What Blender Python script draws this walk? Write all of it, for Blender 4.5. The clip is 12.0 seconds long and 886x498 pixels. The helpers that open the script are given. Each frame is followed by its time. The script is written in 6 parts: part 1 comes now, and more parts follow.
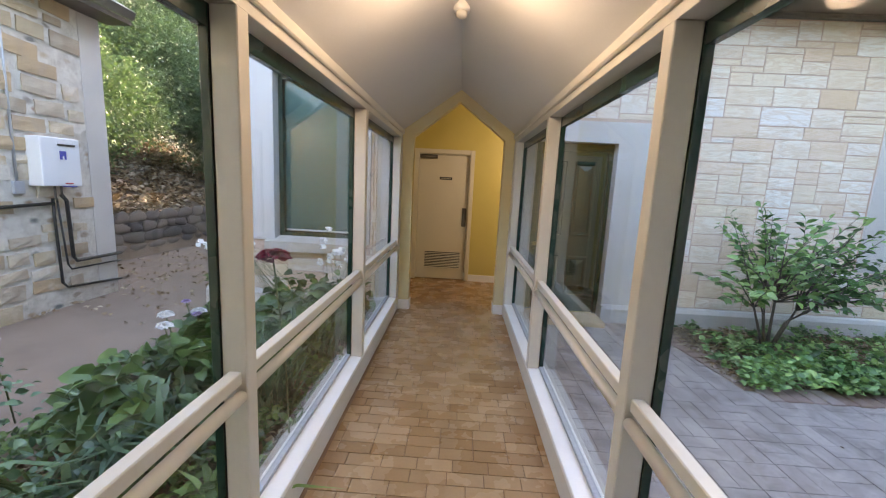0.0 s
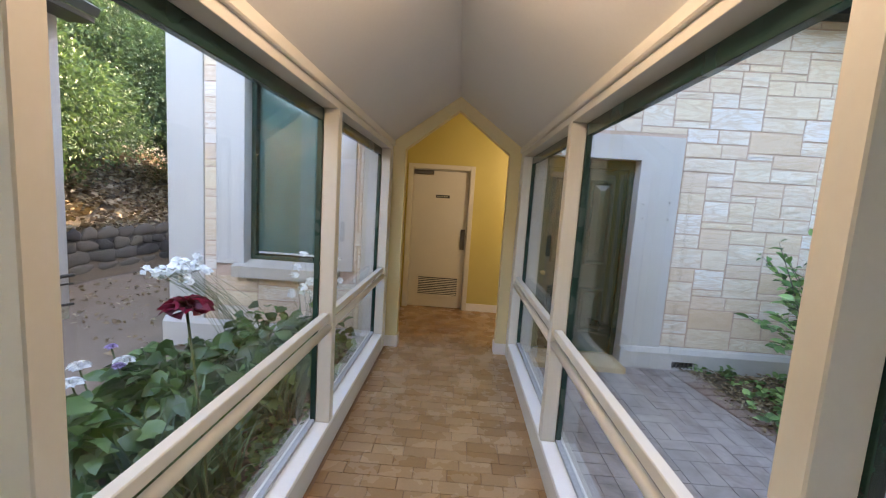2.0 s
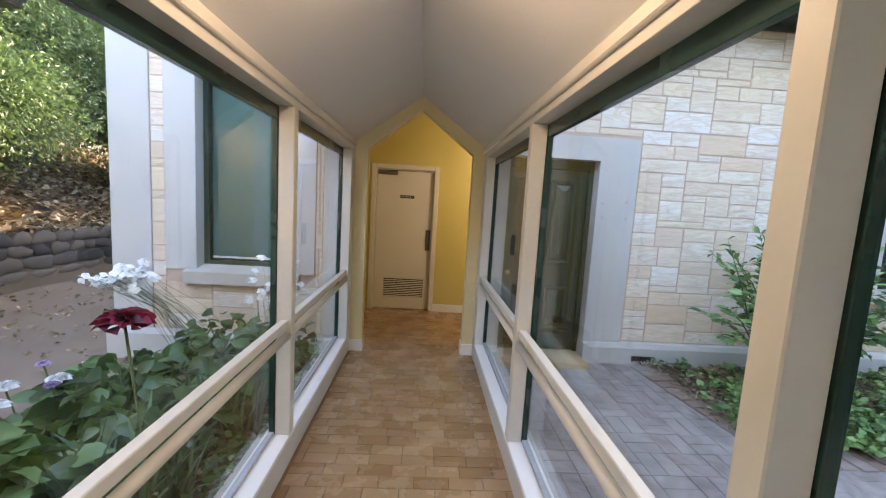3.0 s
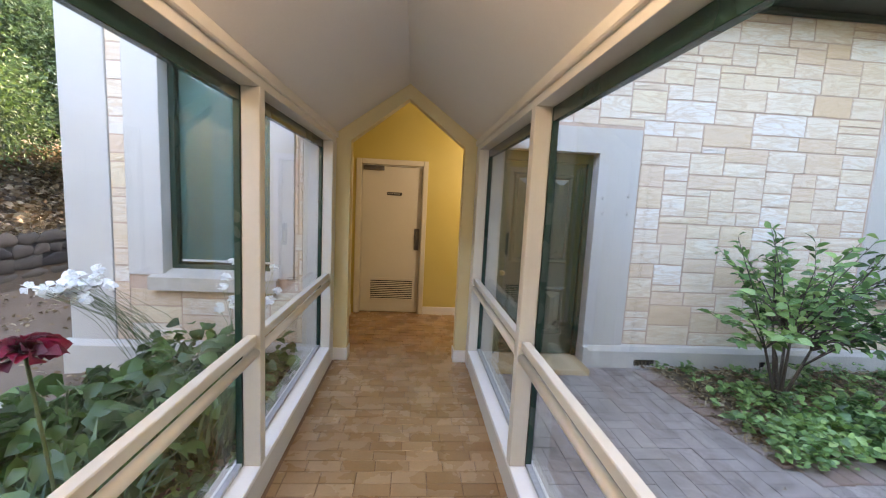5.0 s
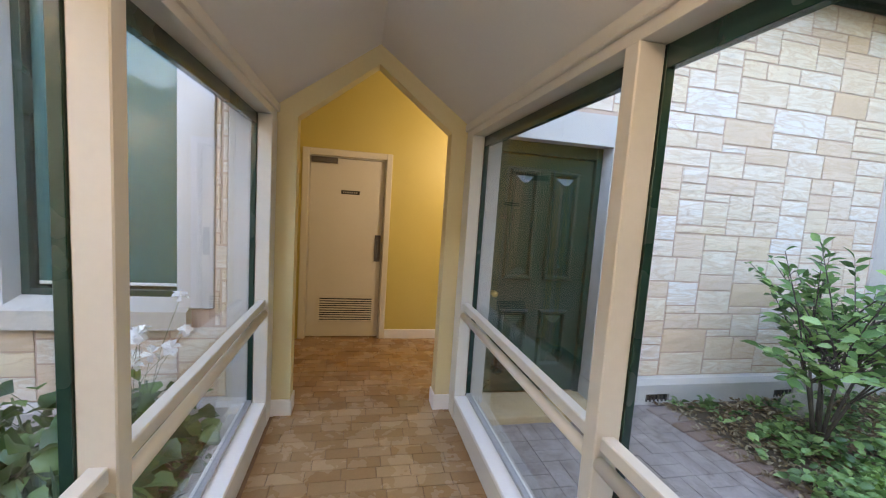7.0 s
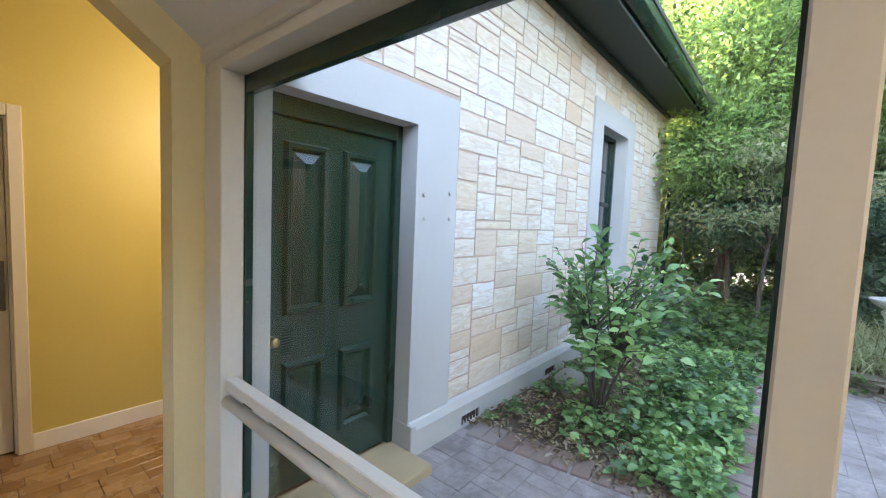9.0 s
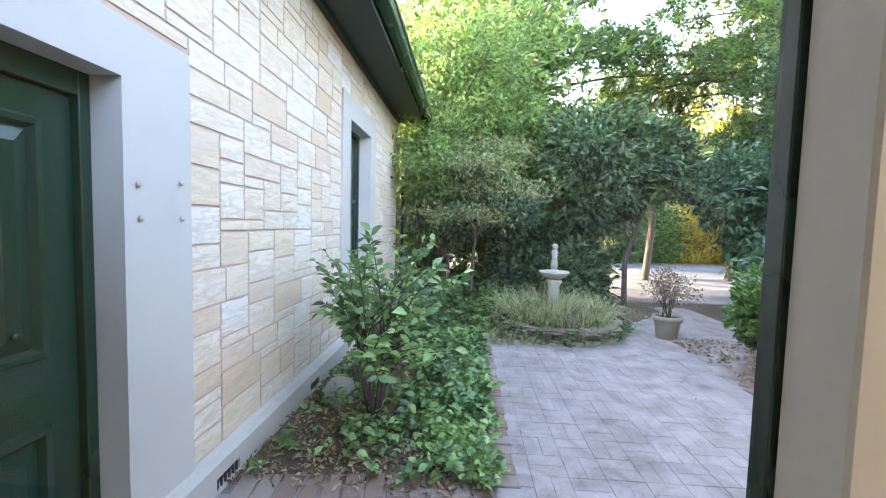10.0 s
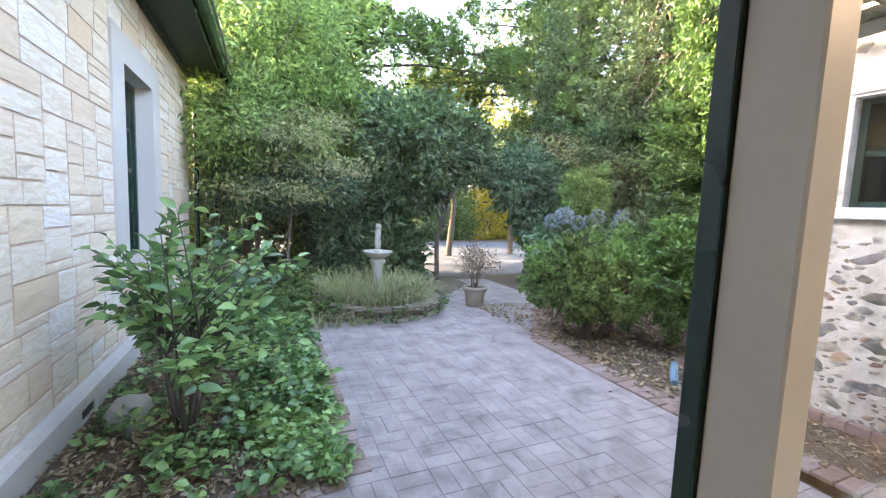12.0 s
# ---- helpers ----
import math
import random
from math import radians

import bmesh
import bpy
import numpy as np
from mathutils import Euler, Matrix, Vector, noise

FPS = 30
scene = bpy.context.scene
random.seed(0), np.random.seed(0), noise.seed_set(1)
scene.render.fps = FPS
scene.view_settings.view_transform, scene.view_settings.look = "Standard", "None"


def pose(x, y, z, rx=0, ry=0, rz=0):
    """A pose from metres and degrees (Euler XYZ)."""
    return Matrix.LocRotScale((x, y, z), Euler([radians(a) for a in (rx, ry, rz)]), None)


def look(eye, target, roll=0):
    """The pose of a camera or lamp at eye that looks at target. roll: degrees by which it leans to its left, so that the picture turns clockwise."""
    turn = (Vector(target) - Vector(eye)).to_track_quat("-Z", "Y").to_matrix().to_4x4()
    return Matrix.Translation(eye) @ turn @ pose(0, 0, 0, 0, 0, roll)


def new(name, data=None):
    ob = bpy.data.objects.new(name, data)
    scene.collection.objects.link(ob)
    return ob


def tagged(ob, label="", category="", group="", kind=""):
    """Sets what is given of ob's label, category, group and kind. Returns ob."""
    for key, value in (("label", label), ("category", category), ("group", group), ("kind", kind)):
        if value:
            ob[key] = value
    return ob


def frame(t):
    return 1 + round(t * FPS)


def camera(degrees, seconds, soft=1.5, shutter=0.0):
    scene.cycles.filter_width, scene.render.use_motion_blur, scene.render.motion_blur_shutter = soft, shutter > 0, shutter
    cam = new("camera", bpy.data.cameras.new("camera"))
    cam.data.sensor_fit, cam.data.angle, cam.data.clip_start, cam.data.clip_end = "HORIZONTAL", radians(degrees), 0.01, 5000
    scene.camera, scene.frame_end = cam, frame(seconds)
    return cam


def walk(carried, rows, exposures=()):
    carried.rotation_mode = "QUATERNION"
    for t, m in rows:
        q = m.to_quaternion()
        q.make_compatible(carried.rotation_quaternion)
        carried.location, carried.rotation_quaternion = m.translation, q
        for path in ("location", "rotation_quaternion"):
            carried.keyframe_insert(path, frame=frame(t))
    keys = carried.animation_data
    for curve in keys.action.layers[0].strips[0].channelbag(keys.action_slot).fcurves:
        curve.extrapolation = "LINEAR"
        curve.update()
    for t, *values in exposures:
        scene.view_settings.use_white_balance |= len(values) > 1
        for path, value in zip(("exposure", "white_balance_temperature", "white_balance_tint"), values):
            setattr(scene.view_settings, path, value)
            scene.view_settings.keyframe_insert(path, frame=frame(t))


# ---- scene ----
cam = camera(95.3, 12.0, soft=1.1)
PATH = [
    (0, (0.495, 0.818, 1.562), (0.423, 2.792, 1.244), 2.9),
    (0.5, (0.53, 1.063, 1.568), (0.442, 3.038, 1.267), 3.3),
    (1, (0.492, 1.32, 1.574), (0.473, 3.301, 1.304), 3.2),
    (1.5, (0.47, 1.444, 1.589), (0.428, 3.428, 1.34), 3.6),
    (2, (0.504, 1.482, 1.589), (0.434, 3.466, 1.353), 3.7),
    (2.5, (0.518, 1.516, 1.593), (0.505, 3.502, 1.36), 3.3),
    (3, (0.521, 1.525, 1.6), (0.616, 3.51, 1.372), 3.4),
    (3.2, (0.513, 1.518, 1.602), (0.648, 3.5, 1.371), 3.2),
    (5, (0.521, 1.816, 1.583), (0.671, 3.797, 1.349), 2.9),
    (5.5, (0.487, 1.98, 1.563), (0.69, 3.954, 1.315), 3.6),
    (6, (0.384, 2.207, 1.569), (0.661, 4.174, 1.337), 3.6),
    (6.5, (0.322, 2.458, 1.56), (0.655, 4.418, 1.343), 3.7),
    (8.5, (0.428, 3.647, 1.568), (1.562, 5.289, 1.431), 3.2),
    (9, (0.464, 3.874, 1.544), (1.988, 5.162, 1.397), 2.4),
    (9.5, (0.549, 4.076, 1.54), (2.395, 4.822, 1.356), 1.5),
    (10, (0.698, 4.240, 1.556), (2.691, 4.357, 1.432), 1.5),
    (10.5, (0.792, 4.376, 1.555), (2.685, 3.755, 1.377), -0.1),
    (11, (0.814, 4.432, 1.568), (2.640, 3.655, 1.325), 2.4),
    (11.5, (0.814, 4.445, 1.562), (2.631, 3.639, 1.341), 2.4),
    (12, (0.826, 4.434, 1.547), (2.654, 3.644, 1.355), 2.3),
]
walk(cam, [(t, look(eye, target, roll)) for t, eye, target, roll in PATH],
     exposures=[(0.0, 4.04, 7700, 25), (3.0, 4.12, 7700, 25), (5.0, 4.24, 8000, 26), (6.5, 4.28, 8000, 26), (8.5, 4.38, 7500, 22), (9.5, 4.54, 7600, 24), (12.0, 4.44, 7750, 27)])

# ---- world, sun, exposure ----
world = bpy.data.worlds.new("sky")
scene.world = world
world.use_nodes = True
SUN_EL, SUN_AZ = 20.0, 60.0   # azimuth measured from +x towards +y
_wn = world.node_tree.nodes
_sky = _wn.new("ShaderNodeTexSky")
_sky.sky_type = "NISHITA"
_sky.sun_disc = False
_sky.sun_elevation = radians(SUN_EL)
_sky.sun_rotation = radians(90 - SUN_AZ)
world.node_tree.links.new(_sky.outputs[0], _wn["Background"].inputs[0])
_wn["Background"].inputs[1].default_value = 0.15
sun = new("sun", bpy.data.lights.new("sun", "SUN"))
sun.data.energy, sun.data.angle, sun.data.color = 2.4, radians(0.6), (1.0, 0.86, 0.62)
_sd = Vector((math.cos(radians(SUN_AZ)) * math.cos(radians(SUN_EL)), math.sin(radians(SUN_AZ)) * math.cos(radians(SUN_EL)), math.sin(radians(SUN_EL))))
sun.matrix_world = look(_sd * 50, (0, 0, 0))

WARM = (1.0, 0.84, 0.60)
vest_light = new("vestibule_light", bpy.data.lights.new("vestibule_light", "AREA"))
vest_light.data.shape, vest_light.data.size, vest_light.data.energy, vest_light.data.color = "DISK", 0.2, 1.05, (1.0, 0.90, 0.66)
vest_light.matrix_world = pose(1.78, 6.02, 2.25, 68, 0, 0)
globe_light = new("globe_light", bpy.data.lights.new("globe_light", "POINT"))
globe_light.data.energy, globe_light.data.shadow_soft_size, globe_light.data.color = 0.85, 0.06, WARM
globe_light.location = (0.43, 2.6, 2.40)

# ---- materials ----


def nodes_of(name):
    m = bpy.data.materials.new(name)
    m.use_nodes = True
    nt = m.node_tree
    return m, nt, nt.nodes, nt.links, nt.nodes["Principled BSDF"]


def ramp(nt, colours):
    r = nt.nodes.new("ShaderNodeValToRGB")
    while len(r.color_ramp.elements) < len(colours):
        r.color_ramp.elements.new(0.5)
    for i, (p, c) in enumerate(colours):
        e = r.color_ramp.elements[i]
        e.position, e.color = p, (*c, 1)
    return r


def noise_tex(nt, scale, detail=4, rough=0.6, vec=None, distortion=0.0):
    n = nt.nodes.new("ShaderNodeTexNoise")
    n.inputs["Scale"].default_value, n.inputs["Detail"].default_value = scale, detail
    n.inputs["Roughness"].default_value, n.inputs["Distortion"].default_value = rough, distortion
    if vec is not None:
        nt.links.new(vec, n.inputs["Vector"])
    return n


def mixc(nt, fac, a, b, kind="MIX"):
    m = nt.nodes.new("ShaderNodeMix")
    m.data_type, m.blend_type = "RGBA", kind
    for v, i in ((fac, 0), (a, 6), (b, 7)):
        if isinstance(v, (int, float)):
            m.inputs[i].default_value = v
        elif isinstance(v, tuple):
            m.inputs[i].default_value = (*v, 1)
        else:
            nt.links.new(v, m.inputs[i])
    return m.outputs[2]


def surface(name, colours, rough=0.6, scale=3.0, fine=60.0, bump=0.15, metal=0.0, rand="", spread=0.35, stain=0.25, dirt=(0.2, 0.17, 0.13), stretch=(1, 1, 1), coat=0.0, tooth=0.5, patch=(0.52, 0.78)):
    """A painted or mineral surface: tones by slow noise (or per piece), fine grain in colour and relief, stains."""
    m, nt, nn, ln, bs = nodes_of(name)
    geo = nn.new("ShaderNodeNewGeometry")
    vm = nn.new("ShaderNodeVectorMath")
    vm.operation = "MULTIPLY"
    vm.inputs[1].default_value = stretch
    ln.new(geo.outputs["Position"], vm.inputs[0])
    vec = vm.outputs[0]
    slow = noise_tex(nt, scale, 3, 0.55, vec)
    grain = noise_tex(nt, fine, 4, 0.65, vec)
    n = len(colours)
    rp = ramp(nt, [((i + 0.5) / n if n > 1 else 0.5, c) for i, c in enumerate(colours)])
    if rand:
        if rand == "object":
            src = nn.new("ShaderNodeObjectInfo").outputs["Random"]
        else:
            src = geo.outputs["Random Per Island"]
        a = nn.new("ShaderNodeMath")
        a.operation = "MULTIPLY_ADD"
        ln.new(slow.outputs["Fac"], a.inputs[0])
        a.inputs[1].default_value = spread
        ln.new(src, a.inputs[2])
        b = nn.new("ShaderNodeMath")
        b.operation = "SUBTRACT"
        ln.new(a.outputs[0], b.inputs[0])
        b.inputs[1].default_value = spread / 2
        ln.new(b.outputs[0], rp.inputs[0])
    else:
        ln.new(slow.outputs["Fac"], rp.inputs[0])
    st = noise_tex(nt, scale * 0.7 + 0.9, 5, 0.7, vec, 0.6)
    sr = ramp(nt, [(patch[0], (0, 0, 0)), (patch[1], (1, 1, 1))])
    ln.new(st.outputs["Fac"], sr.inputs[0])
    sm = nn.new("ShaderNodeMath")
    sm.operation = "MULTIPLY"
    ln.new(sr.outputs[0], sm.inputs[0])
    sm.inputs[1].default_value = stain
    c1 = mixc(nt, sm.outputs[0], rp.outputs[0], dirt)
    gr = ramp(nt, [(0.3, (0.72, 0.72, 0.72)), (0.7, (1.12, 1.12, 1.12))])
    ln.new(grain.outputs["Fac"], gr.inputs[0])
    c2 = mixc(nt, tooth, c1, gr.outputs[0], "MULTIPLY")
    ln.new(c2, bs.inputs["Base Color"])
    bs.inputs["Metallic"].default_value = metal
    rr = nn.new("ShaderNodeMapRange")
    ln.new(slow.outputs["Fac"], rr.inputs[0])
    rr.inputs[3].default_value, rr.inputs[4].default_value = max(0.03, rough - 0.1), min(1, rough + 0.1)
    ln.new(rr.outputs[0], bs.inputs["Roughness"])
    bs.inputs["Coat Weight"].default_value = coat
    if bump:
        bp = nn.new("ShaderNodeBump")
        bp.inputs["Strength"].default_value, bp.inputs["Distance"].default_value = bump, 0.01
        ln.new(grain.outputs["Fac"], bp.inputs["Height"])
        ln.new(bp.outputs[0], bs.inputs["Normal"])
    return m


def leaf_mat(name, colours, rough=0.45, translucent=0.25):
    """Leaves: tone per leaf, a little light through the blade."""
    m, nt, nn, ln, bs = nodes_of(name)
    geo = nn.new("ShaderNodeNewGeometry")
    n = len(colours)
    lo, hi = colours[0], colours[-1]
    colours = [tuple(0.7 * v for v in lo), *colours[1:-1], tuple(1.15 * v for v in hi)]
    rp = ramp(nt, [((i + 0.5) / n, c) for i, c in enumerate(colours)])
    slow = noise_tex(nt, 1.6, 3, 0.6, geo.outputs["Position"])
    a = nn.new("ShaderNodeMath")
    a.operation = "MULTIPLY_ADD"
    ln.new(geo.outputs["Random Per Island"], a.inputs[0])
    a.inputs[1].default_value = 0.6
    b = nn.new("ShaderNodeMath")
    b.operation = "MULTIPLY_ADD"
    ln.new(slow.outputs["Fac"], b.inputs[0])
    b.inputs[1].default_value, b.inputs[2].default_value = 1.0, -0.3
    ln.new(b.outputs[0], a.inputs[2])
    ln.new(a.outputs[0], rp.inputs[0])
    ln.new(rp.outputs[0], bs.inputs["Base Color"])
    bs.inputs["Roughness"].default_value = rough
    tr = nn.new("ShaderNodeBsdfTranslucent")
    tint = mixc(nt, 0.22, rp.outputs[0], (0.25, 0.33, 0.05), "ADD")
    ln.new(tint, tr.inputs[0])
    mx = nn.new("ShaderNodeMixShader")
    mx.inputs[0].default_value = translucent
    ln.new(bs.outputs[0], mx.inputs[1])
    ln.new(tr.outputs[0], mx.inputs[2])
    ln.new(mx.outputs[0], nn["Material Output"].inputs[0])
    return m


def sandstone(name, colours, rand="object"):
    """Sawn and rock-faced sandstone: tone per block, iron banding, pitted grain."""
    m, nt, nn, ln, bs = nodes_of(name)
    geo = nn.new("ShaderNodeNewGeometry")
    src = nn.new("ShaderNodeObjectInfo").outputs["Random"] if rand == "object" else geo.outputs["Random Per Island"]
    n = len(colours)
    rp = ramp(nt, [((i + 0.5) / n, c) for i, c in enumerate(colours)])
    rp.color_ramp.interpolation = "LINEAR"
    ln.new(src, rp.inputs[0])
    sc = nn.new("ShaderNodeVectorMath")
    sc.operation = "SCALE"
    cv = nn.new("ShaderNodeCombineXYZ")
    for i in range(3):
        ln.new(src, cv.inputs[i])
    ln.new(cv.outputs[0], sc.inputs[0])
    sc.inputs["Scale"].default_value = 37.0
    ad = nn.new("ShaderNodeVectorMath")
    ln.new(geo.outputs["Position"], ad.inputs[0])
    ln.new(sc.outputs[0], ad.inputs[1])
    st = nn.new("ShaderNodeVectorMath")
    st.operation = "MULTIPLY"
    st.inputs[1].default_value = (1.6, 1.6, 9.0)
    ln.new(ad.outputs[0], st.inputs[0])
    band = noise_tex(nt, 1.6, 4, 0.55, st.outputs[0], 1.4)
    br = ramp(nt, [(0.40, (0, 0, 0)), (0.50, (0.65, 0.65, 0.65)), (0.56, (0.05, 0.05, 0.05)), (0.72, (0.35, 0.35, 0.35))])
    ln.new(band.outputs["Fac"], br.inputs[0])
    c1 = mixc(nt, br.outputs[0], rp.outputs[0], (0.64, 0.46, 0.30))
    grain = noise_tex(nt, 95.0, 4, 0.7, ad.outputs[0])
    gr = ramp(nt, [(0.3, (0.84, 0.83, 0.82)), (0.65, (1.08, 1.08, 1.08))])
    ln.new(grain.outputs["Fac"], gr.inputs[0])
    c2 = mixc(nt, 0.6, c1, gr.outputs[0], "MULTIPLY")
    ln.new(c2, bs.inputs["Base Color"])
    bs.inputs["Roughness"].default_value = 0.85
    mid = noise_tex(nt, 22.0, 5, 0.7, ad.outputs[0])
    bp = nn.new("ShaderNodeBump")
    bp.inputs["Strength"].default_value, bp.inputs["Distance"].default_value = 0.3, 0.006
    ln.new(mid.outputs["Fac"], bp.inputs["Height"])
    ln.new(bp.outputs[0], bs.inputs["Normal"])
    return m


def rubble(name):
    """Limewashed field-stone rubble: patches of stone among pale mortar."""
    m, nt, nn, ln, bs = nodes_of(name)
    geo = nn.new("ShaderNodeNewGeometry")
    st = nn.new("ShaderNodeVectorMath")
    st.operation = "MULTIPLY"
    st.inputs[1].default_value = (1.0, 1.0, 1.7)
    ln.new(geo.outputs["Position"], st.inputs[0])
    warp = noise_tex(nt, 5.0, 3, 0.6, st.outputs[0])
    wv = mixc(nt, 0.08, st.outputs[0], warp.outputs["Color"], "ADD")
    vo = nn.new("ShaderNodeTexVoronoi")
    vo.inputs["Scale"].default_value = 5.5
    ln.new(wv, vo.inputs["Vector"])
    pick = nn.new("ShaderNodeSeparateColor")
    ln.new(vo.outputs["Color"], pick.inputs[0])
    tone = ramp(nt, [(0.1, (0.16, 0.17, 0.16)), (0.35, (0.42, 0.30, 0.2)), (0.55, (0.27, 0.25, 0.22)), (0.75, (0.5, 0.42, 0.3)), (0.9, (0.32, 0.16, 0.1))])
    ln.new(pick.outputs[1], tone.inputs[0])
    near = ramp(nt, [(0.18, (1, 1, 1)), (0.42, (0, 0, 0))])
    ln.new(vo.outputs["Distance"], near.inputs[0])
    keep = ramp(nt, [(0.30, (0, 0, 0)), (0.36, (1, 1, 1))])
    ln.new(pick.outputs[0], keep.inputs[0])
    fac = mixc(nt, 1.0, near.outputs[0], keep.outputs[0], "MULTIPLY")
    blot = noise_tex(nt, 9.0, 5, 0.65, geo.outputs["Position"])
    lime = ramp(nt, [(0.3, (0.44, 0.40, 0.34)), (0.6, (0.63, 0.595, 0.535))])
    ln.new(blot.outputs["Fac"], lime.inputs[0])
    col = mixc(nt, fac, lime.outputs[0], tone.outputs[0])
    ln.new(col, bs.inputs["Base Color"])
    bs.inputs["Roughness"].default_value = 0.9
    bp = nn.new("ShaderNodeBump")
    bp.inputs["Strength"].default_value, bp.inputs["Distance"].default_value = 0.8, 0.03
    ln.new(blot.outputs["Fac"], bp.inputs["Height"])
    ln.new(bp.outputs[0], bs.inputs["Normal"])
    return m


def pane_mat(name, tint=(1, 1, 1), ior=1.5):
    m, nt, nn, ln, bs = nodes_of(name)
    nn.remove(bs)
    tr = nn.new("ShaderNodeBsdfTransparent")
    tr.inputs[0].default_value = (*tint, 1)
    gl = nn.new("ShaderNodeBsdfGlossy")
    gl.inputs["Roughness"].default_value = 0.01
    lw = nn.new("ShaderNodeLayerWeight")
    pw = nn.new("ShaderNodeMath")
    pw.operation = "POWER"
    ln.new(lw.outputs["Facing"], pw.inputs[0])
    lw.inputs[0].default_value = 0.5
    pw.inputs[1].default_value = 4.0
    fr = nn.new("ShaderNodeMath")
    fr.operation = "MULTIPLY_ADD"
    ln.new(pw.outputs[0], fr.inputs[0])
    fr.inputs[1].default_value, fr.inputs[2].default_value = 0.60, 0.013
    mx = nn.new("ShaderNodeMixShader")
    ln.new(fr.outputs[0], mx.inputs[0])
    ln.new(tr.outputs[0], mx.inputs[1])
    ln.new(gl.outputs[0], mx.inputs[2])
    ln.new(mx.outputs[0], nn["Material Output"].inputs[0])
    return m


def glow_mat(name, colour, strength):
    m, nt, nn, ln, bs = nodes_of(name)
    bs.inputs["Base Color"].default_value = (*colour, 1)
    bs.inputs["Emission Color"].default_value = (*colour, 1)
    bs.inputs["Emission Strength"].default_value = strength
    return m


CREAM = surface("cream_paint", [(0.63, 0.60, 0.535), (0.67, 0.64, 0.575)], 0.42, 1.2, 40, 0.02, stain=0.06, dirt=(0.52, 0.46, 0.38), tooth=0.08)
CREAM_WALL = surface("buttercream_wall", [(0.64, 0.55, 0.315), (0.68, 0.59, 0.35)], 0.5, 1.2, 60, 0.03, stain=0.05, dirt=(0.53, 0.43, 0.24), tooth=0.08)
YELLOW = surface("yellow_wall", [(0.58, 0.475, 0.145), (0.62, 0.515, 0.175)], 0.5, 1.5, 70, 0.04, stain=0.05, dirt=(0.5, 0.36, 0.12), tooth=0.1)
CEIL = surface("ceiling_paint", [(0.68, 0.665, 0.64), (0.72, 0.705, 0.68)], 0.7, 1.0, 80, 0.03, stain=0.05, dirt=(0.5, 0.47, 0.42), tooth=0.08)
WHITE = surface("white_trim_paint", [(0.80, 0.79, 0.77), (0.85, 0.84, 0.82)], 0.35, 1.5, 50, 0.02, stain=0.1, dirt=(0.55, 0.5, 0.45), tooth=0.08)
DOORPAINT = surface("off_white_door_paint", [(0.66, 0.615, 0.52), (0.70, 0.655, 0.56)], 0.35, 1.0, 50, 0.02, stain=0.05, tooth=0.08)
GREEN = surface("dark_green_gloss_paint", [(0.008, 0.036, 0.027), (0.012, 0.046, 0.034)], 0.25, 2.5, 45, 0.04, stain=0.2, dirt=(0.02, 0.04, 0.03), coat=0.3, tooth=0.3)
GREEN_DOOR = surface("bottle_green_door_paint", [(0.002, 0.031, 0.020), (0.003, 0.040, 0.026)], 0.3, 2.5, 45, 0.04, stain=0.2, dirt=(0.004, 0.03, 0.02), coat=0.25, tooth=0.3)
RENDER = surface("pale_render", [(0.53, 0.505, 0.475), (0.60, 0.575, 0.545)], 0.85, 1.3, 70, 0.12, stain=0.35, dirt=(0.40, 0.365, 0.33), tooth=0.2)
PLINTH = surface("grey_render_plinth", [(0.50, 0.48, 0.45), (0.60, 0.58, 0.55)], 0.9, 1.8, 60, 0.3, stain=0.3, dirt=(0.28, 0.25, 0.2))
SILLSTONE = surface("sill_stone", [(0.50, 0.45, 0.385), (0.58, 0.53, 0.46)], 0.85, 4, 60, 0.25, stain=0.35, dirt=(0.27, 0.24, 0.2))
SANDTONES = [(0.80, 0.77, 0.745), (0.76, 0.62, 0.46), (0.81, 0.785, 0.76), (0.77, 0.64, 0.49), (0.80, 0.74, 0.67), (0.71, 0.53, 0.38), (0.81, 0.775, 0.735), (0.79, 0.66, 0.48), (0.80, 0.73, 0.65), (0.75, 0.60, 0.48)]
MORTAR = surface("pink_brown_mortar", [(0.56, 0.39, 0.30), (0.64, 0.46, 0.37)], 0.95, 3, 80, 0.3)
STONE = sandstone("sandstone", SANDTONES)
TILE = surface("terracotta_tile_object", [(0.32, 0.188, 0.094), (0.37, 0.228, 0.12), (0.42, 0.272, 0.152)], 0.27, 5, 60, 0.05, rand="object", spread=0.55, stain=0.25, dirt=(0.21, 0.12, 0.062), tooth=0.25)
TILE_J = surface("terracotta_tile_island", [(0.32, 0.188, 0.094), (0.37, 0.228, 0.12), (0.42, 0.272, 0.152)], 0.27, 5, 60, 0.05, rand="island", spread=0.55, stain=0.25, dirt=(0.21, 0.12, 0.062), tooth=0.25)
GROUT = surface("brown_grout", [(0.20, 0.11, 0.06), (0.25, 0.15, 0.09)], 0.9, 8, 90, 0.2)
PAVER = surface("mauve_paver_object", [(0.345, 0.295, 0.285), (0.365, 0.315, 0.30), (0.39, 0.335, 0.32)], 0.62, 3.6, 45, 0.45, rand="object", spread=0.4, stain=0.8, dirt=(0.15, 0.128, 0.122), tooth=0.75, patch=(0.42, 0.68))
PAVER_J = surface("mauve_paver_island", [(0.345, 0.295, 0.285), (0.365, 0.315, 0.30), (0.39, 0.335, 0.32)], 0.62, 3.6, 45, 0.45, rand="island", spread=0.4, stain=0.8, dirt=(0.15, 0.128, 0.122), tooth=0.75, patch=(0.42, 0.68))
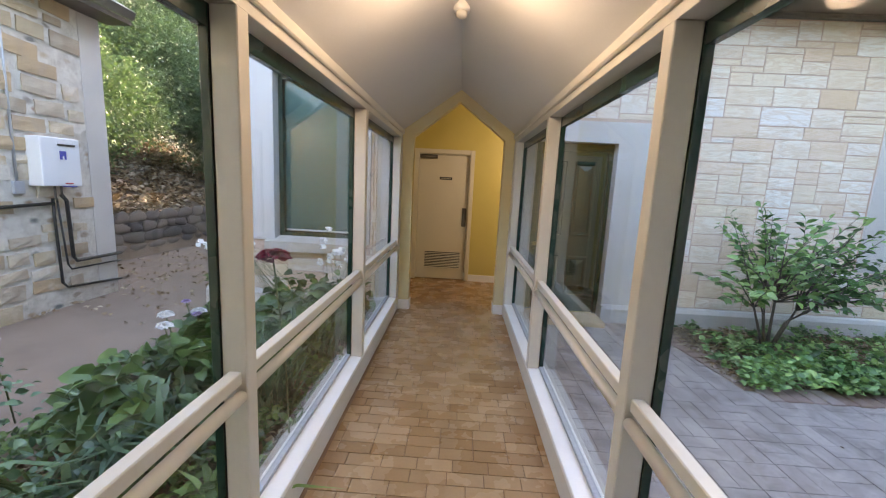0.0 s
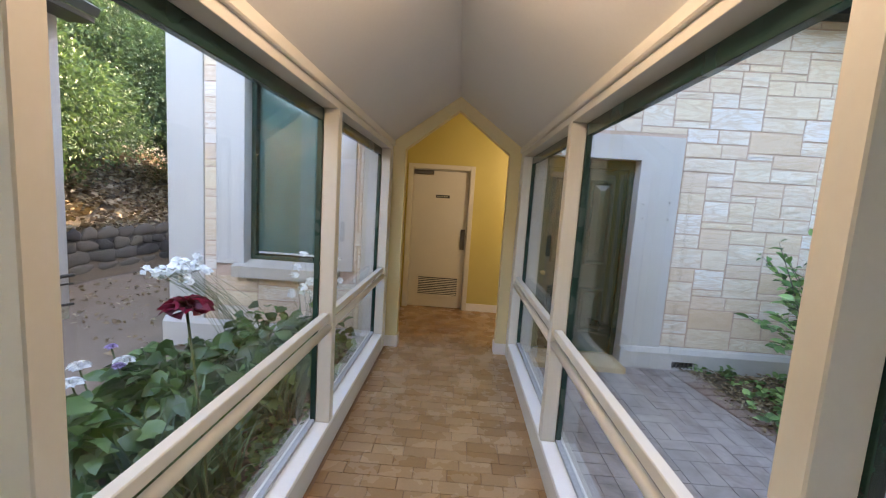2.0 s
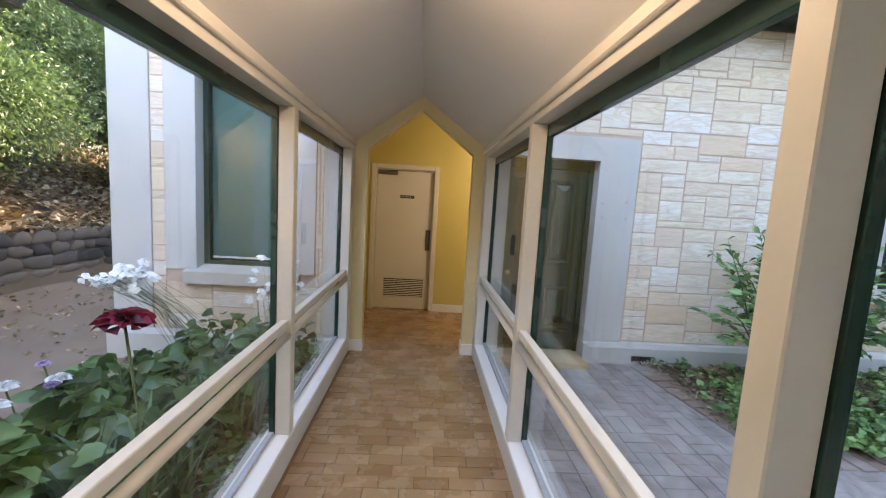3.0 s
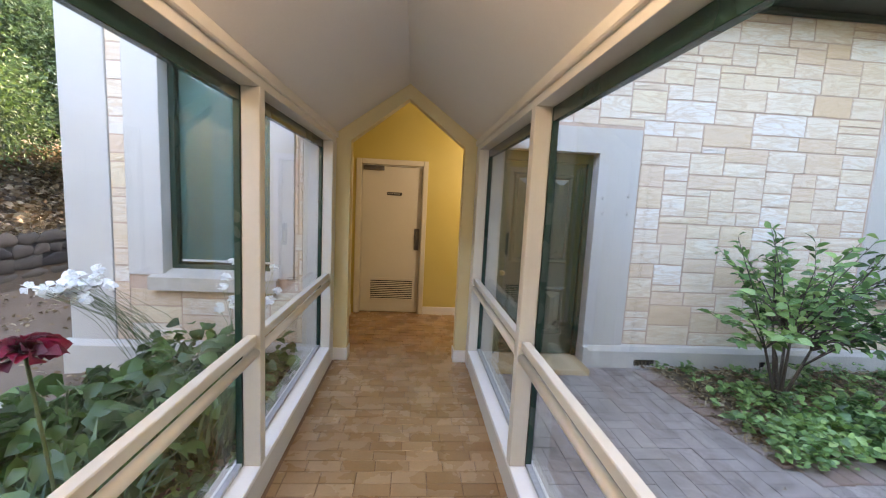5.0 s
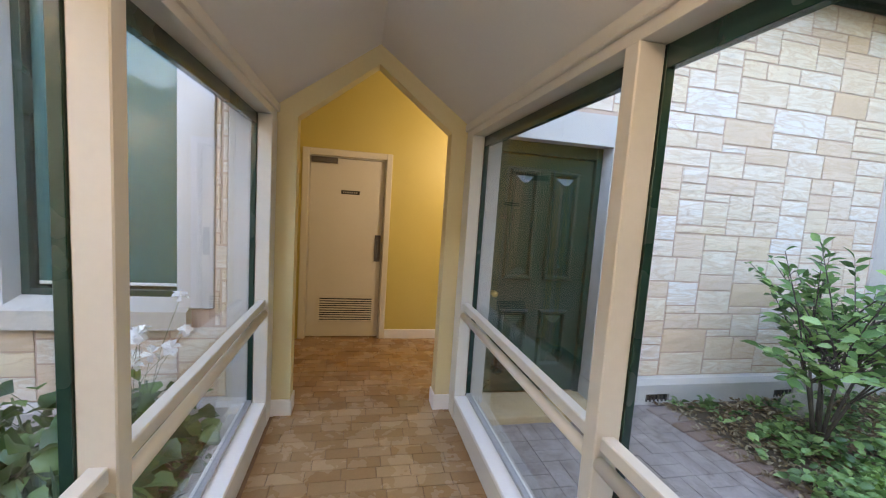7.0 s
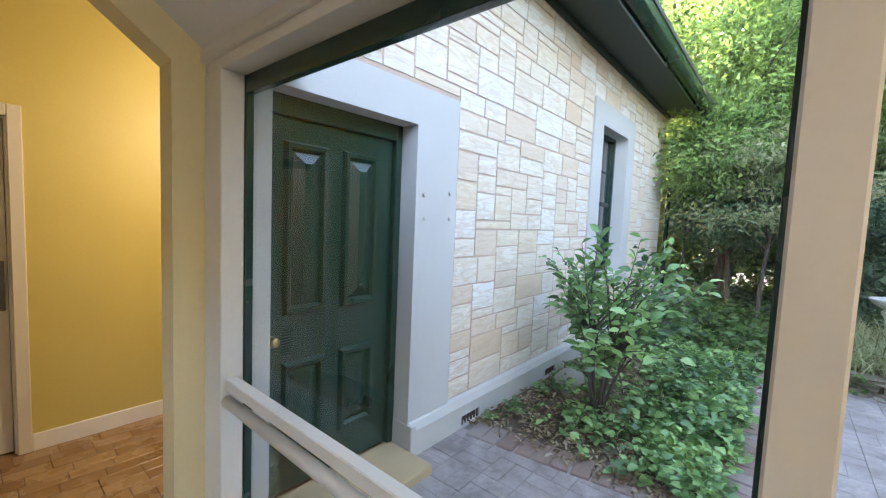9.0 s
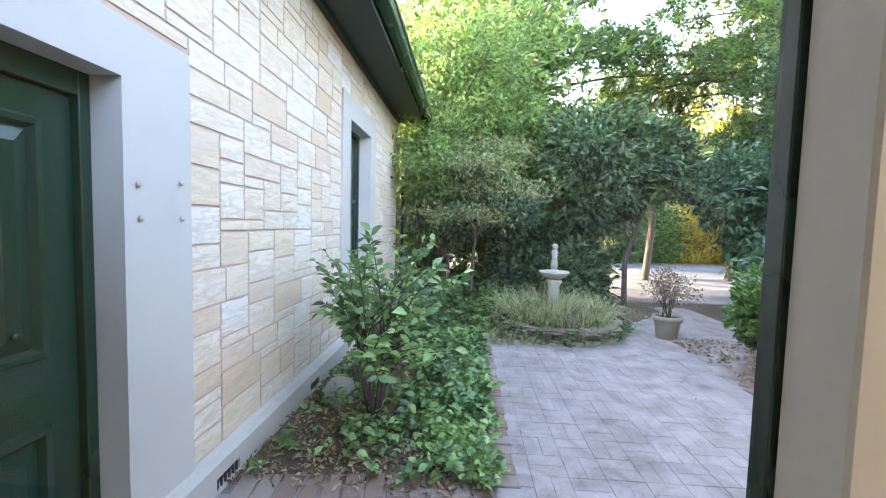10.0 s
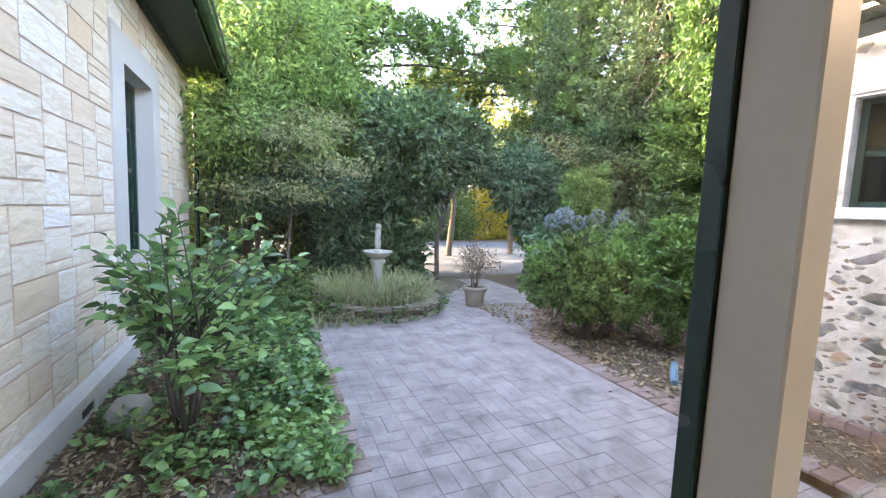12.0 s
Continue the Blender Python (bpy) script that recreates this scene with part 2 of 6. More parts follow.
BRICK = surface("weathered_red_brick", [(0.24, 0.16, 0.13), (0.29, 0.20, 0.17), (0.31, 0.25, 0.23)], 0.9, 5, 60, 0.4, rand="object", spread=0.6, stain=0.45, dirt=(0.16, 0.14, 0.12))
SOIL = surface("leaf_litter_soil", [(0.06, 0.045, 0.032), (0.13, 0.095, 0.065), (0.09, 0.07, 0.05)], 0.95, 9, 120, 1.0, stain=0.5, dirt=(0.22, 0.15, 0.09))
PATHM = surface("earth_path", [(0.19, 0.135, 0.10), (0.25, 0.185, 0.14)], 0.95, 1.4, 60, 0.5, stain=0.5, dirt=(0.13, 0.095, 0.07))
ASPHALT = surface("sunlit_asphalt", [(0.085, 0.095, 0.115), (0.11, 0.12, 0.145)], 0.9, 0.8, 40, 0.3, stain=0.2)
CONC = surface("concrete_edge", [(0.42, 0.38, 0.33), (0.52, 0.48, 0.43)], 0.9, 3, 60, 0.4, stain=0.4)
RUBBLE = rubble("limewashed_rubble")
BLUESTONE = surface("dark_rubble_stone", [(0.045, 0.045, 0.05), (0.09, 0.085, 0.08), (0.14, 0.125, 0.11)], 0.9, 4, 40, 0.7, rand="object", spread=0.6, stain=0.35, dirt=(0.08, 0.09, 0.05))
FIELD = surface("field_stone", [(0.50, 0.40, 0.27), (0.62, 0.53, 0.41), (0.40, 0.32, 0.24), (0.52, 0.37, 0.22), (0.66, 0.60, 0.51)], 0.9, 5, 40, 0.6, rand="object", spread=0.5, stain=0.35, dirt=(0.28, 0.2, 0.13))
BARK = surface("bark", [(0.06, 0.047, 0.036), (0.12, 0.097, 0.078)], 0.95, 9, 50, 1.0, stretch=(2, 2, 0.4))
TEALBLIND = surface("teal_blind", [(0.02, 0.11, 0.105), (0.028, 0.13, 0.12)], 0.55, 1.5, 90, 0.05, stain=0.05)
BLACK = surface("black_plastic", [(0.012, 0.012, 0.013), (0.02, 0.02, 0.02)], 0.45, 4, 60, 0.05)
GREYPLATE = surface("dark_steel_plate", [(0.12, 0.11, 0.10), (0.16, 0.15, 0.14)], 0.4, 4, 60, 0.05, metal=0.7)
ALU = surface("grey_aluminium", [(0.40, 0.42, 0.45), (0.48, 0.50, 0.53)], 0.45, 2, 50, 0.05, metal=0.3, stain=0.3)
HEATERW = surface("white_enamel", [(0.74, 0.76, 0.80), (0.80, 0.82, 0.85)], 0.4, 2, 50, 0.02, stain=0.06)
BLUE = surface("blue_print", [(0.05, 0.06, 0.35), (0.06, 0.08, 0.4)], 0.5, 3, 40, 0)
RED = surface("red_print", [(0.5, 0.06, 0.06), (0.5, 0.08, 0.06)], 0.5, 3, 40, 0)
TERRAPOT = surface("weathered_pot", [(0.30, 0.25, 0.19), (0.40, 0.34, 0.27)], 0.9, 6, 50, 0.3, stain=0.35)
CASTSTONE = surface("cast_stone", [(0.36, 0.345, 0.30), (0.50, 0.48, 0.43)], 0.85, 9, 60, 0.4, stain=0.55, dirt=(0.22, 0.21, 0.17))
BRASS = surface("brass", [(0.5, 0.36, 0.14), (0.55, 0.4, 0.17)], 0.3, 5, 60, 0.02, metal=1.0)
GLASS = pane_mat("window_glass", (0.96, 0.98, 0.97))
# Near-black colour stands in for the lack of light in unseen rooms.
UNLIT_ROOM = surface("unlit_room_black", [(0.03, 0.028, 0.025), (0.05, 0.045, 0.04)], 0.8, 1, 20, 0)
ROOFM = surface("dark_roof_iron", [(0.05, 0.055, 0.05), (0.08, 0.085, 0.08)], 0.5, 1, 30, 0.1)
GLOBE = glow_mat("lit_globe", (1.0, 0.82, 0.58), 1.0)
EAVEPAINT = surface("dull_dark_green_paint", [(0.006, 0.020, 0.015), (0.010, 0.028, 0.021)], 0.6, 3, 45, 0.1, stain=0.2, dirt=(0.012, 0.016, 0.013))
MOSSY = surface("mossy_flat_stone", [(0.20, 0.165, 0.12), (0.30, 0.255, 0.20), (0.24, 0.22, 0.16)], 0.9, 6, 50, 0.7, rand="object", spread=0.6, stain=0.5, dirt=(0.10, 0.12, 0.05))
BLUEPIPE = surface("faded_blue_pipe", [(0.10, 0.22, 0.30), (0.16, 0.30, 0.38)], 0.5, 6, 50, 0.1)

L_DARK = leaf_mat("leaf_dark", [(0.02, 0.055, 0.026), (0.055, 0.12, 0.048), (0.14, 0.23, 0.095)], 0.36, 0.25)
L_MID = leaf_mat("leaf_mid", [(0.026, 0.07, 0.021), (0.07, 0.155, 0.04), (0.15, 0.265, 0.075)], 0.42, 0.3)
L_BLUE = leaf_mat("leaf_bluegreen", [(0.03, 0.09, 0.055), (0.065, 0.155, 0.085), (0.13, 0.23, 0.12)])
L_GLOSS = leaf_mat("leaf_glossy", [(0.042, 0.115, 0.048), (0.115, 0.26, 0.09), (0.28, 0.45, 0.16)], 0.24, 0.28)
L_COVER = leaf_mat("leaf_cover", [(0.065, 0.16, 0.068), (0.19, 0.37, 0.14), (0.34, 0.52, 0.20)], 0.3, 0.28)
L_BED = leaf_mat("leaf_broad", [(0.025, 0.07, 0.022), (0.055, 0.13, 0.035), (0.11, 0.20, 0.06)], 0.33, 0.25)
L_SCALE = leaf_mat("leaf_scaly", [(0.03, 0.09, 0.022), (0.075, 0.18, 0.038), (0.14, 0.27, 0.06)], 0.45, 0.22)
L_WATTLE = leaf_mat("leaf_wattle", [(0.026, 0.07, 0.036), (0.048, 0.112, 0.05), (0.095, 0.17, 0.055)], 0.5, 0.22)
L_LIME = leaf_mat("leaf_lime", [(0.08, 0.16, 0.05), (0.17, 0.29, 0.085), (0.30, 0.43, 0.13)], 0.48, 0.38)
L_TAWNY = leaf_mat("leaf_tawny", [(0.10, 0.15, 0.06), (0.20, 0.25, 0.10), (0.34, 0.31, 0.17)], 0.5, 0.35)
# The yellow of sun coming through the leaves is put into their colour.
L_BACKLIT = leaf_mat("leaf_backlit_yellow", [(0.16, 0.20, 0.04), (0.36, 0.36, 0.07), (0.60, 0.50, 0.10)], 0.5, 0.5)
L_YEL = leaf_mat("leaf_yellow", [(0.25, 0.26, 0.02), (0.45, 0.38, 0.03), (0.5, 0.30, 0.03)], 0.5, 0.4)
L_STRAW = leaf_mat("leaf_straw", [(0.20, 0.23, 0.10), (0.40, 0.39, 0.21), (0.24, 0.32, 0.13)], 0.6, 0.3)
L_DRY = leaf_mat("leaf_dry", [(0.16, 0.10, 0.07), (0.22, 0.15, 0.11), (0.12, 0.10, 0.07)], 0.7, 0.2)
L_LITTER = leaf_mat("leaf_litter", [(0.16, 0.09, 0.045), (0.30, 0.21, 0.12), (0.40, 0.34, 0.25)], 0.8, 0.05)
PETAL_W = leaf_mat("petal_white", [(0.78, 0.79, 0.82), (0.84, 0.84, 0.86), (0.86, 0.86, 0.84)], 0.6, 0.3)
PETAL_R = leaf_mat("petal_crimson", [(0.13, 0.002, 0.028), (0.24, 0.004, 0.045), (0.33, 0.008, 0.07)], 0.55, 0.12)
PETAL_P = leaf_mat("petal_lilac", [(0.42, 0.30, 0.55), (0.5, 0.38, 0.62)], 0.6, 0.2)
STEM = surface("green_stem", [(0.06, 0.10, 0.03), (0.09, 0.13, 0.04)], 0.6, 6, 60, 0.1)

# ---- mesh helpers ----


def mesh_object(name, bm, material, parent=None, label=""):
    me = bpy.data.meshes.new(name)
    bm.to_mesh(me)
    bm.free()
    me.materials.append(material)
    ob = new(name, me)
    if parent is not None:
        ob.parent = parent
    if label:
        tagged(ob, label)
    return ob


def part(name, bm, material, parent, label=""):
    return mesh_object(name, bm, material, parent, label)


def thing(name, label, category, group="", kind=""):
    return tagged(new(name), label, category, group, kind)


def box(x0, x1, y0, y1, z0, z1, bevel=0.0, bm=None, seg=1):
    b = bmesh.new()
    bmesh.ops.create_cube(b, size=1.0)
    for v in b.verts:
        v.co = (x0 + (v.co.x + 0.5) * (x1 - x0), y0 + (v.co.y + 0.5) * (y1 - y0), z0 + (v.co.z + 0.5) * (z1 - z0))
    if bevel > 0:
        bmesh.ops.bevel(b, geom=list(b.edges), offset=bevel, segments=seg, affect="EDGES", profile=0.5)
    if bm is None:
        return b
    join(bm, b)
    return bm


def join(bm, other):
    me = bpy.data.meshes.new("tmp")
    other.to_mesh(me)
    other.free()
    bm.from_mesh(me)
    bpy.data.meshes.remove(me)
    return bm


def prism(points, axis, a, b):
    """A closed polygon in the plane across axis, drawn out from a to b along it."""
    bm = bmesh.new()
    rings = []
    for c in (a, b):
        ring = []
        for p, q in points:
            ring.append(bm.verts.new({"x": (c, p, q), "y": (p, c, q), "z": (p, q, c)}[axis]))
        rings.append(ring)
    n = len(points)
    bm.faces.new(rings[0])
    bm.faces.new(rings[1][::-1])
    for i in range(n):
        bm.faces.new((rings[0][i], rings[1][i], rings[1][(i + 1) % n], rings[0][(i + 1) % n]))
    bmesh.ops.recalc_face_normals(bm, faces=bm.faces)
    return bm


def lathe(profile, cx, cy, seg=28):
    """Turn (radius, z) pairs about the vertical through cx, cy."""
    bm = bmesh.new()
    rings = []
    for r, z in profile:
        rings.append([bm.verts.new((cx + r * math.cos(6.28319 * i / seg), cy + r * math.sin(6.28319 * i / seg), z)) for i in range(seg)])
    for a, b in zip(rings, rings[1:]):
        for i in range(seg):
            bm.faces.new((a[i], a[(i + 1) % seg], b[(i + 1) % seg], b[i]))
    bm.faces.new(rings[0][::-1])
    bm.faces.new(rings[-1])
    bmesh.ops.recalc_face_normals(bm, faces=bm.faces)
    for f in bm.faces:
        f.smooth = True
    return bm


def tube(pts, radii, seg=8, bm=None):
    """A round bar through points, with a radius at each."""
    out = bm if bm is not None else bmesh.new()
    rings = []
    pts = [Vector(p) for p in pts]
    if isinstance(radii, (int, float)):
        radii = [radii] * len(pts)
    for i, p in enumerate(pts):
        d = (pts[min(i + 1, len(pts) - 1)] - pts[max(i - 1, 0)]).normalized()
        a = d.orthogonal().normalized() if i == 0 else (rings_a - d * rings_a.dot(d)).normalized()
        rings_a = a
        b = d.cross(a)
        rings.append([out.verts.new(p + (a * math.cos(6.28319 * k / seg) + b * math.sin(6.28319 * k / seg)) * radii[i]) for k in range(seg)])
    for r0, r1 in zip(rings, rings[1:]):
        for k in range(seg):
            f = out.faces.new((r0[k], r0[(k + 1) % seg], r1[(k + 1) % seg], r1[k]))
            f.smooth = True
    out.faces.new(rings[0][::-1])
    out.faces.new(rings[-1])
    return out


def leaf_mesh(name, base, direction, length, width, material, parent=None, label="", curl=0.15, seed=0, fine=False):
    """One blade per row: base point, way it grows, length and half width; a folded, curled leaf of four points, or of eight with a midrib."""
    rng = np.random.default_rng(seed)
    base, d = np.asarray(base, float), np.asarray(direction, float)
    n = len(base)
    length = np.broadcast_to(np.asarray(length, float), (n,))[:, None]
    width = np.broadcast_to(np.asarray(width, float), (n,))[:, None]
    d = d / np.maximum(np.linalg.norm(d, axis=1, keepdims=True), 1e-6)
    r = rng.normal(size=(n, 3))
    s = np.cross(d, r * np.array([1, 1, 0.35]) + np.array([0, 0, 1.2 if fine else 0.0]))
    s /= np.maximum(np.linalg.norm(s, axis=1, keepdims=True), 1e-6)
    up = np.cross(s, d)
    up *= np.where(up[:, 2:3] < 0, -1, 1)

    def rib(t):
        return base + d * length * t + up * length * curl * (0.9 * t - 1.3 * t * t)
    if fine:
        v = np.empty((n, 8, 3))
        v[:, 0], v[:, 1], v[:, 2], v[:, 3] = rib(0), rib(0.34), rib(0.68), rib(1.0)
        for k, (t, w) in enumerate(((0.34, 1.0), (0.68, 0.78))):
            v[:, 4 + k] = rib(t) + s * width * w + up * width * 0.28
            v[:, 6 + k] = rib(t) - s * width * w + up * width * 0.28
        faces = [(0, 4, 1), (1, 4, 5, 2), (2, 5, 3), (0, 1, 6), (1, 2, 7, 6), (2, 3, 7)]
    else:
        v = np.empty((n, 4, 3))
        mid = rib(0.45)
        v[:, 0], v[:, 1] = base, mid + s * width + up * width * 0.3
        v[:, 2], v[:, 3] = rib(1.0), mid - s * width + up * width * 0.3
        faces = [(0, 1, 2, 3)]
    k = v.shape[1]
    loops = np.concatenate([np.asarray(f) for f in faces])
    sizes = np.array([len(f) for f in faces])
    idx = (np.arange(n)[:, None] * k + loops[None]).astype(np.int32)
    starts = np.concatenate([[0], np.cumsum(np.tile(sizes, n))[:-1]]).astype(np.int32)
    me = bpy.data.meshes.new(name)
    me.vertices.add(k * n)
    me.vertices.foreach_set("co", v.ravel())
    me.loops.add(idx.size)
    me.loops.foreach_set("vertex_index", idx.ravel())
    me.polygons.add(len(starts))
    me.polygons.foreach_set("loop_start", starts)
    me.polygons.foreach_set("use_smooth", np.full(len(starts), fine))
    me.update(calc_edges=True)
    me.materials.append(material)
    ob = new(name, me)
    if parent is not None:
        ob.parent = parent
    if label:
        tagged(ob, label)
    return ob


def clumps(rng, centre, size, count, spread, per, shell=0.55, lo=-1.0):
    """Points in uneven clumps inside an ellipsoid, most of them towards its outside."""
    u = rng.normal(size=(count, 3))
    u /= np.linalg.norm(u, axis=1, keepdims=True)
    u[:, 2] = np.maximum(u[:, 2], lo)
    rad = shell + (1 - shell) * rng.random((count, 1)) ** 0.7
    lump = 0.78 + 0.34 * np.sin(3.1 * u[:, :1] + 1.7 * centre[0]) * np.cos(4.3 * u[:, 1:2] + centre[1]) + 0.22 * rng.random((count, 1))
    c = np.asarray(centre) + u * rad * lump * np.asarray(size)
    cc = np.repeat(c, per, axis=0)
    off = rng.normal(size=cc.shape) * spread * np.array([1, 1, 0.7])
    away = np.repeat(u, per, axis=0)
    return cc + off, away


def wild(rng, away, hang=0.0, mix=0.9):
    d = away + rng.normal(size=away.shape) * mix
    d[:, 2] -= hang
    return d

# ---- plan ----
XL, XR, XC = -0.212, 1.088, 0.44        # inner faces of the glazed walls, ridge
GLASS_OUT = 0.088                      # from the inner face to the green frames
Y_BACK, Y_END, Y_VEST = 0.30, 5.67, 5.81
POSTS = [(0.41, 0.48), (2.108, 2.178), (3.808, 3.875), (5.51, 5.67)]
Z_SILL, Z_HEAD, Z_EAVE, Z_RIDGE = 0.18, 2.068, 2.15, 2.635
WALL_Y, EAVE_Z = 5.66, 3.55


def smooth01(a):
    a = min(1.0, max(0.0, a))
    return a * a * (3 - 2 * a)


def ground_z(x, y):
    z = -0.05
    z -= 0.17 * smooth01((-0.3 - x) / 3.5)
    if x < -6.0:
        z += 0.62 * smooth01((-6.0 - x) / 0.1) + 0.42 * min(14.0, -6.0 - x)
    z -= 0.35 * smooth01((x - 8.5) / 4.0) * smooth01((3.5 - y) / 2.0)
    return z


def grid_sheet(xs, ys, zf):
    bm = bmesh.new()
    vs = [[bm.verts.new((x, y, zf(x, y))) for y in ys] for x in xs]
    for i in range(len(xs) - 1):
        for j in range(len(ys) - 1):
            f = bm.faces.new((vs[i][j], vs[i + 1][j], vs[i + 1][j + 1], vs[i][j + 1]))
            f.smooth = True
    return bm


def steps(*spans):
    out = []
    for a, b, n in spans:
        out += [a + (b - a) * i / n for i in range(n)]
    return out + [spans[-1][1]]


tagged(mesh_object("ground", grid_sheet(steps((-400, -30, 6), (-30, -6.6, 20), (-6.6, -5.9, 14), (-5.9, 14, 60), (14, 40, 10), (40, 400, 6)), steps((-400, -20, 6), (-20, 20, 60), (20, 400, 6)), ground_z), SOIL),
       "bare soil with leaf litter around the buildings", "ground", kind="structure")


def overlay(name, x0, x1, y0, y1, lift, material, label, category, wob=0.0, kind="structure"):
    """A sheet that follows the ground, with a ragged edge."""
    n, k = 40, 40
    rng = random.Random(name)

    def zf(x, y):
        return ground_z(x, y) + lift
    bm = grid_sheet([x0 + (x1 - x0) * i / n for i in range(n + 1)], [y0 + (y1 - y0) * i / k for i in range(k + 1)], zf)
    for v in bm.verts:
        if v.is_boundary:
            v.co.x += wob * noise.noise(v.co * 1.3)
            v.co.y += wob * noise.noise(v.co * 1.1 + Vector((5, 1, 3)))
    return tagged(mesh_object(name, bm, material), label, category, kind=kind)


overlay("path", -5.9, -1.75, -3.0, 18.0, 0.012, PATHM, "pale earth path strewn with dry leaves", "path", 0.25)
overlay("road", 10.9, 23.5, -40.0, 14.0, 0.02, ASPHALT, "pale sunlit asphalt road beyond the trees", "road", 0.0)


def wall_cells(a0, a1, z0, z1, openings, d0, d1, axis="y"):
    """A wall with thickness, cut by rectangular openings (a0, a1, z0, z1): one closed skin."""
    xs = sorted({a0, a1, *[o[0] for o in openings], *[o[1] for o in openings]})
    zs = sorted({z0, z1, *[max(z0, o[2]) for o in openings], *[o[3] for o in openings]})
    bm = bmesh.new()
    made = {}

    def vert(a, d, z):
        if (a, d, z) not in made:
            made[a, d, z] = bm.verts.new((a, d, z) if axis == "y" else (d, a, z))
        return made[a, d, z]

    def full(i, j):
        if not (0 <= i < len(xs) - 1 and 0 <= j < len(zs) - 1):
            return False
        cx, cz = (xs[i] + xs[i + 1]) / 2, (zs[j] + zs[j + 1]) / 2
        return not any(o[0] < cx < o[1] and o[2] < cz < o[3] for o in openings)
    for i in range(len(xs) - 1):
        for j in range(len(zs) - 1):
            if not full(i, j):
                continue
            p, q, u, w = xs[i], xs[i + 1], zs[j], zs[j + 1]
            for d in (d0, d1):
                bm.faces.new([vert(p, d, u), vert(q, d, u), vert(q, d, w), vert(p, d, w)])
            if not full(i - 1, j):
                bm.faces.new([vert(p, d0, u), vert(p, d1, u), vert(p, d1, w), vert(p, d0, w)])
            if not full(i + 1, j):
                bm.faces.new([vert(q, d0, u), vert(q, d1, u), vert(q, d1, w), vert(q, d0, w)])
            if not full(i, j - 1):
                bm.faces.new([vert(p, d0, u), vert(q, d0, u), vert(q, d1, u), vert(p, d1, u)])
            if not full(i, j + 1):
                bm.faces.new([vert(p, d0, w), vert(q, d0, w), vert(q, d1, w), vert(p, d1, w)])
    bmesh.ops.recalc_face_normals(bm, faces=bm.faces)
    return bm


# ---- main walls ----
SWIN_O = (1.62, 2.53, 1.69, 2.53)
wall_ne = tagged(mesh_object("wall_north", wall_cells(1.33, 8.63, -0.3, EAVE_Z, [(1.34, 2.28, -0.3, 2.14), (5.45, 6.44, 0.85, 2.77)], WALL_Y, 5.95), MORTAR),
                 "coursed sandstone block wall with pinkish mortar joints", "wall", kind="structure")
wall_nw = tagged(mesh_object("wall_northwest", wall_cells(-2.55, -0.30, -0.5, EAVE_Z, [(-1.76, -0.79, 0.70, 2.75)], WALL_Y, 5.95), MORTAR),
                 "sandstone and pale render wall with a tall window", "wall", kind="structure")
# Run on unseen to y 24 so that it shades the west path and bank.
tagged(mesh_object("wall_northwest_side", box(-2.55, -2.25, 5.95, 24.0, -0.5, EAVE_Z), MORTAR), "rendered side wall of the stone wing, lengthened out of view to block the sun", "wall", kind="structure")
tagged(mesh_object("wall_east", box(8.33, 8.63, 5.95, 12.5, -0.5, EAVE_Z), MORTAR), "sandstone end wall of the wing", "wall", kind="structure")
tagged(mesh_object("wall_rear", box(-2.55, 8.63, 12.5, 12.8, -0.5, EAVE_Z), MORTAR), "plain rear wall of the stone building", "wall", kind="structure")
wall_s = tagged(mesh_object("wall_south", wall_cells(1.33, 2.95, -0.3, 3.3, [SWIN_O], 0.0, Y_BACK), RUBBLE),
                "limewashed field-stone wall with dark stones showing", "wall", kind="structure")
wall_w = tagged(mesh_object("wall_west", box(-4.8, -4.40, -3.0, 6.32, -0.6, 3.5), RUBBLE),
                "pale mortared sandstone rubble wall of an outbuilding", "wall", kind="structure")
# rear of the corridor: a plain wall that closes the place behind the walker
tagged(mesh_object("wall_back", wall_cells(-3.2, 1.33, -0.3, 3.3, [(-0.05, 0.94, -0.1, 2.1)], 0.0, Y_BACK), CREAM_WALL), "cream painted wall with an open doorway", "wall", kind="structure")
tagged(mesh_object("wall_back_room", box(-1.2, 2.1, -2.6, -2.45, -0.1, 2.8), CREAM_WALL), "cream painted wall of the room behind", "wall", kind="structure")
tagged(mesh_object("wall_back_side", box(-1.2, -1.05, -2.45, 0.0, -0.1, 2.8), CREAM_WALL), "cream painted side wall", "wall", kind="structure")
tagged(mesh_object("wall_back_side_b", box(1.95, 2.1, -2.45, 0.0, -0.1, 2.8), CREAM_WALL), "cream painted side wall", "wall", kind="structure")
tagged(mesh_object("ceiling_back", box(-1.2, 2.1, -2.6, 0.0, 2.8, 2.9), CEIL), "white ceiling of the room behind", "ceiling", kind="structure")

# corridor end wall with the gabled opening
JL, JR, SH, AP = -0.085, 0.975, 2.095, 2.505
end = bmesh.new()
join(end, prism([(-0.30, -0.1), (JL, -0.1), (JL, SH), (XC, AP), (XC, 3.3), (-0.30, 3.3)], "y", Y_END, Y_VEST))
join(end, prism([(JR, -0.1), (1.33, -0.1), (1.33, 3.3), (XC, 3.3), (XC, AP), (JR, SH)], "y", Y_END, Y_VEST))
bmesh.ops.remove_doubles(end, verts=end.verts, dist=0.0005)
tagged(mesh_object("wall_end", end, CREAM_WALL), "cream wall with a gable-shaped opening", "wall", kind="structure")

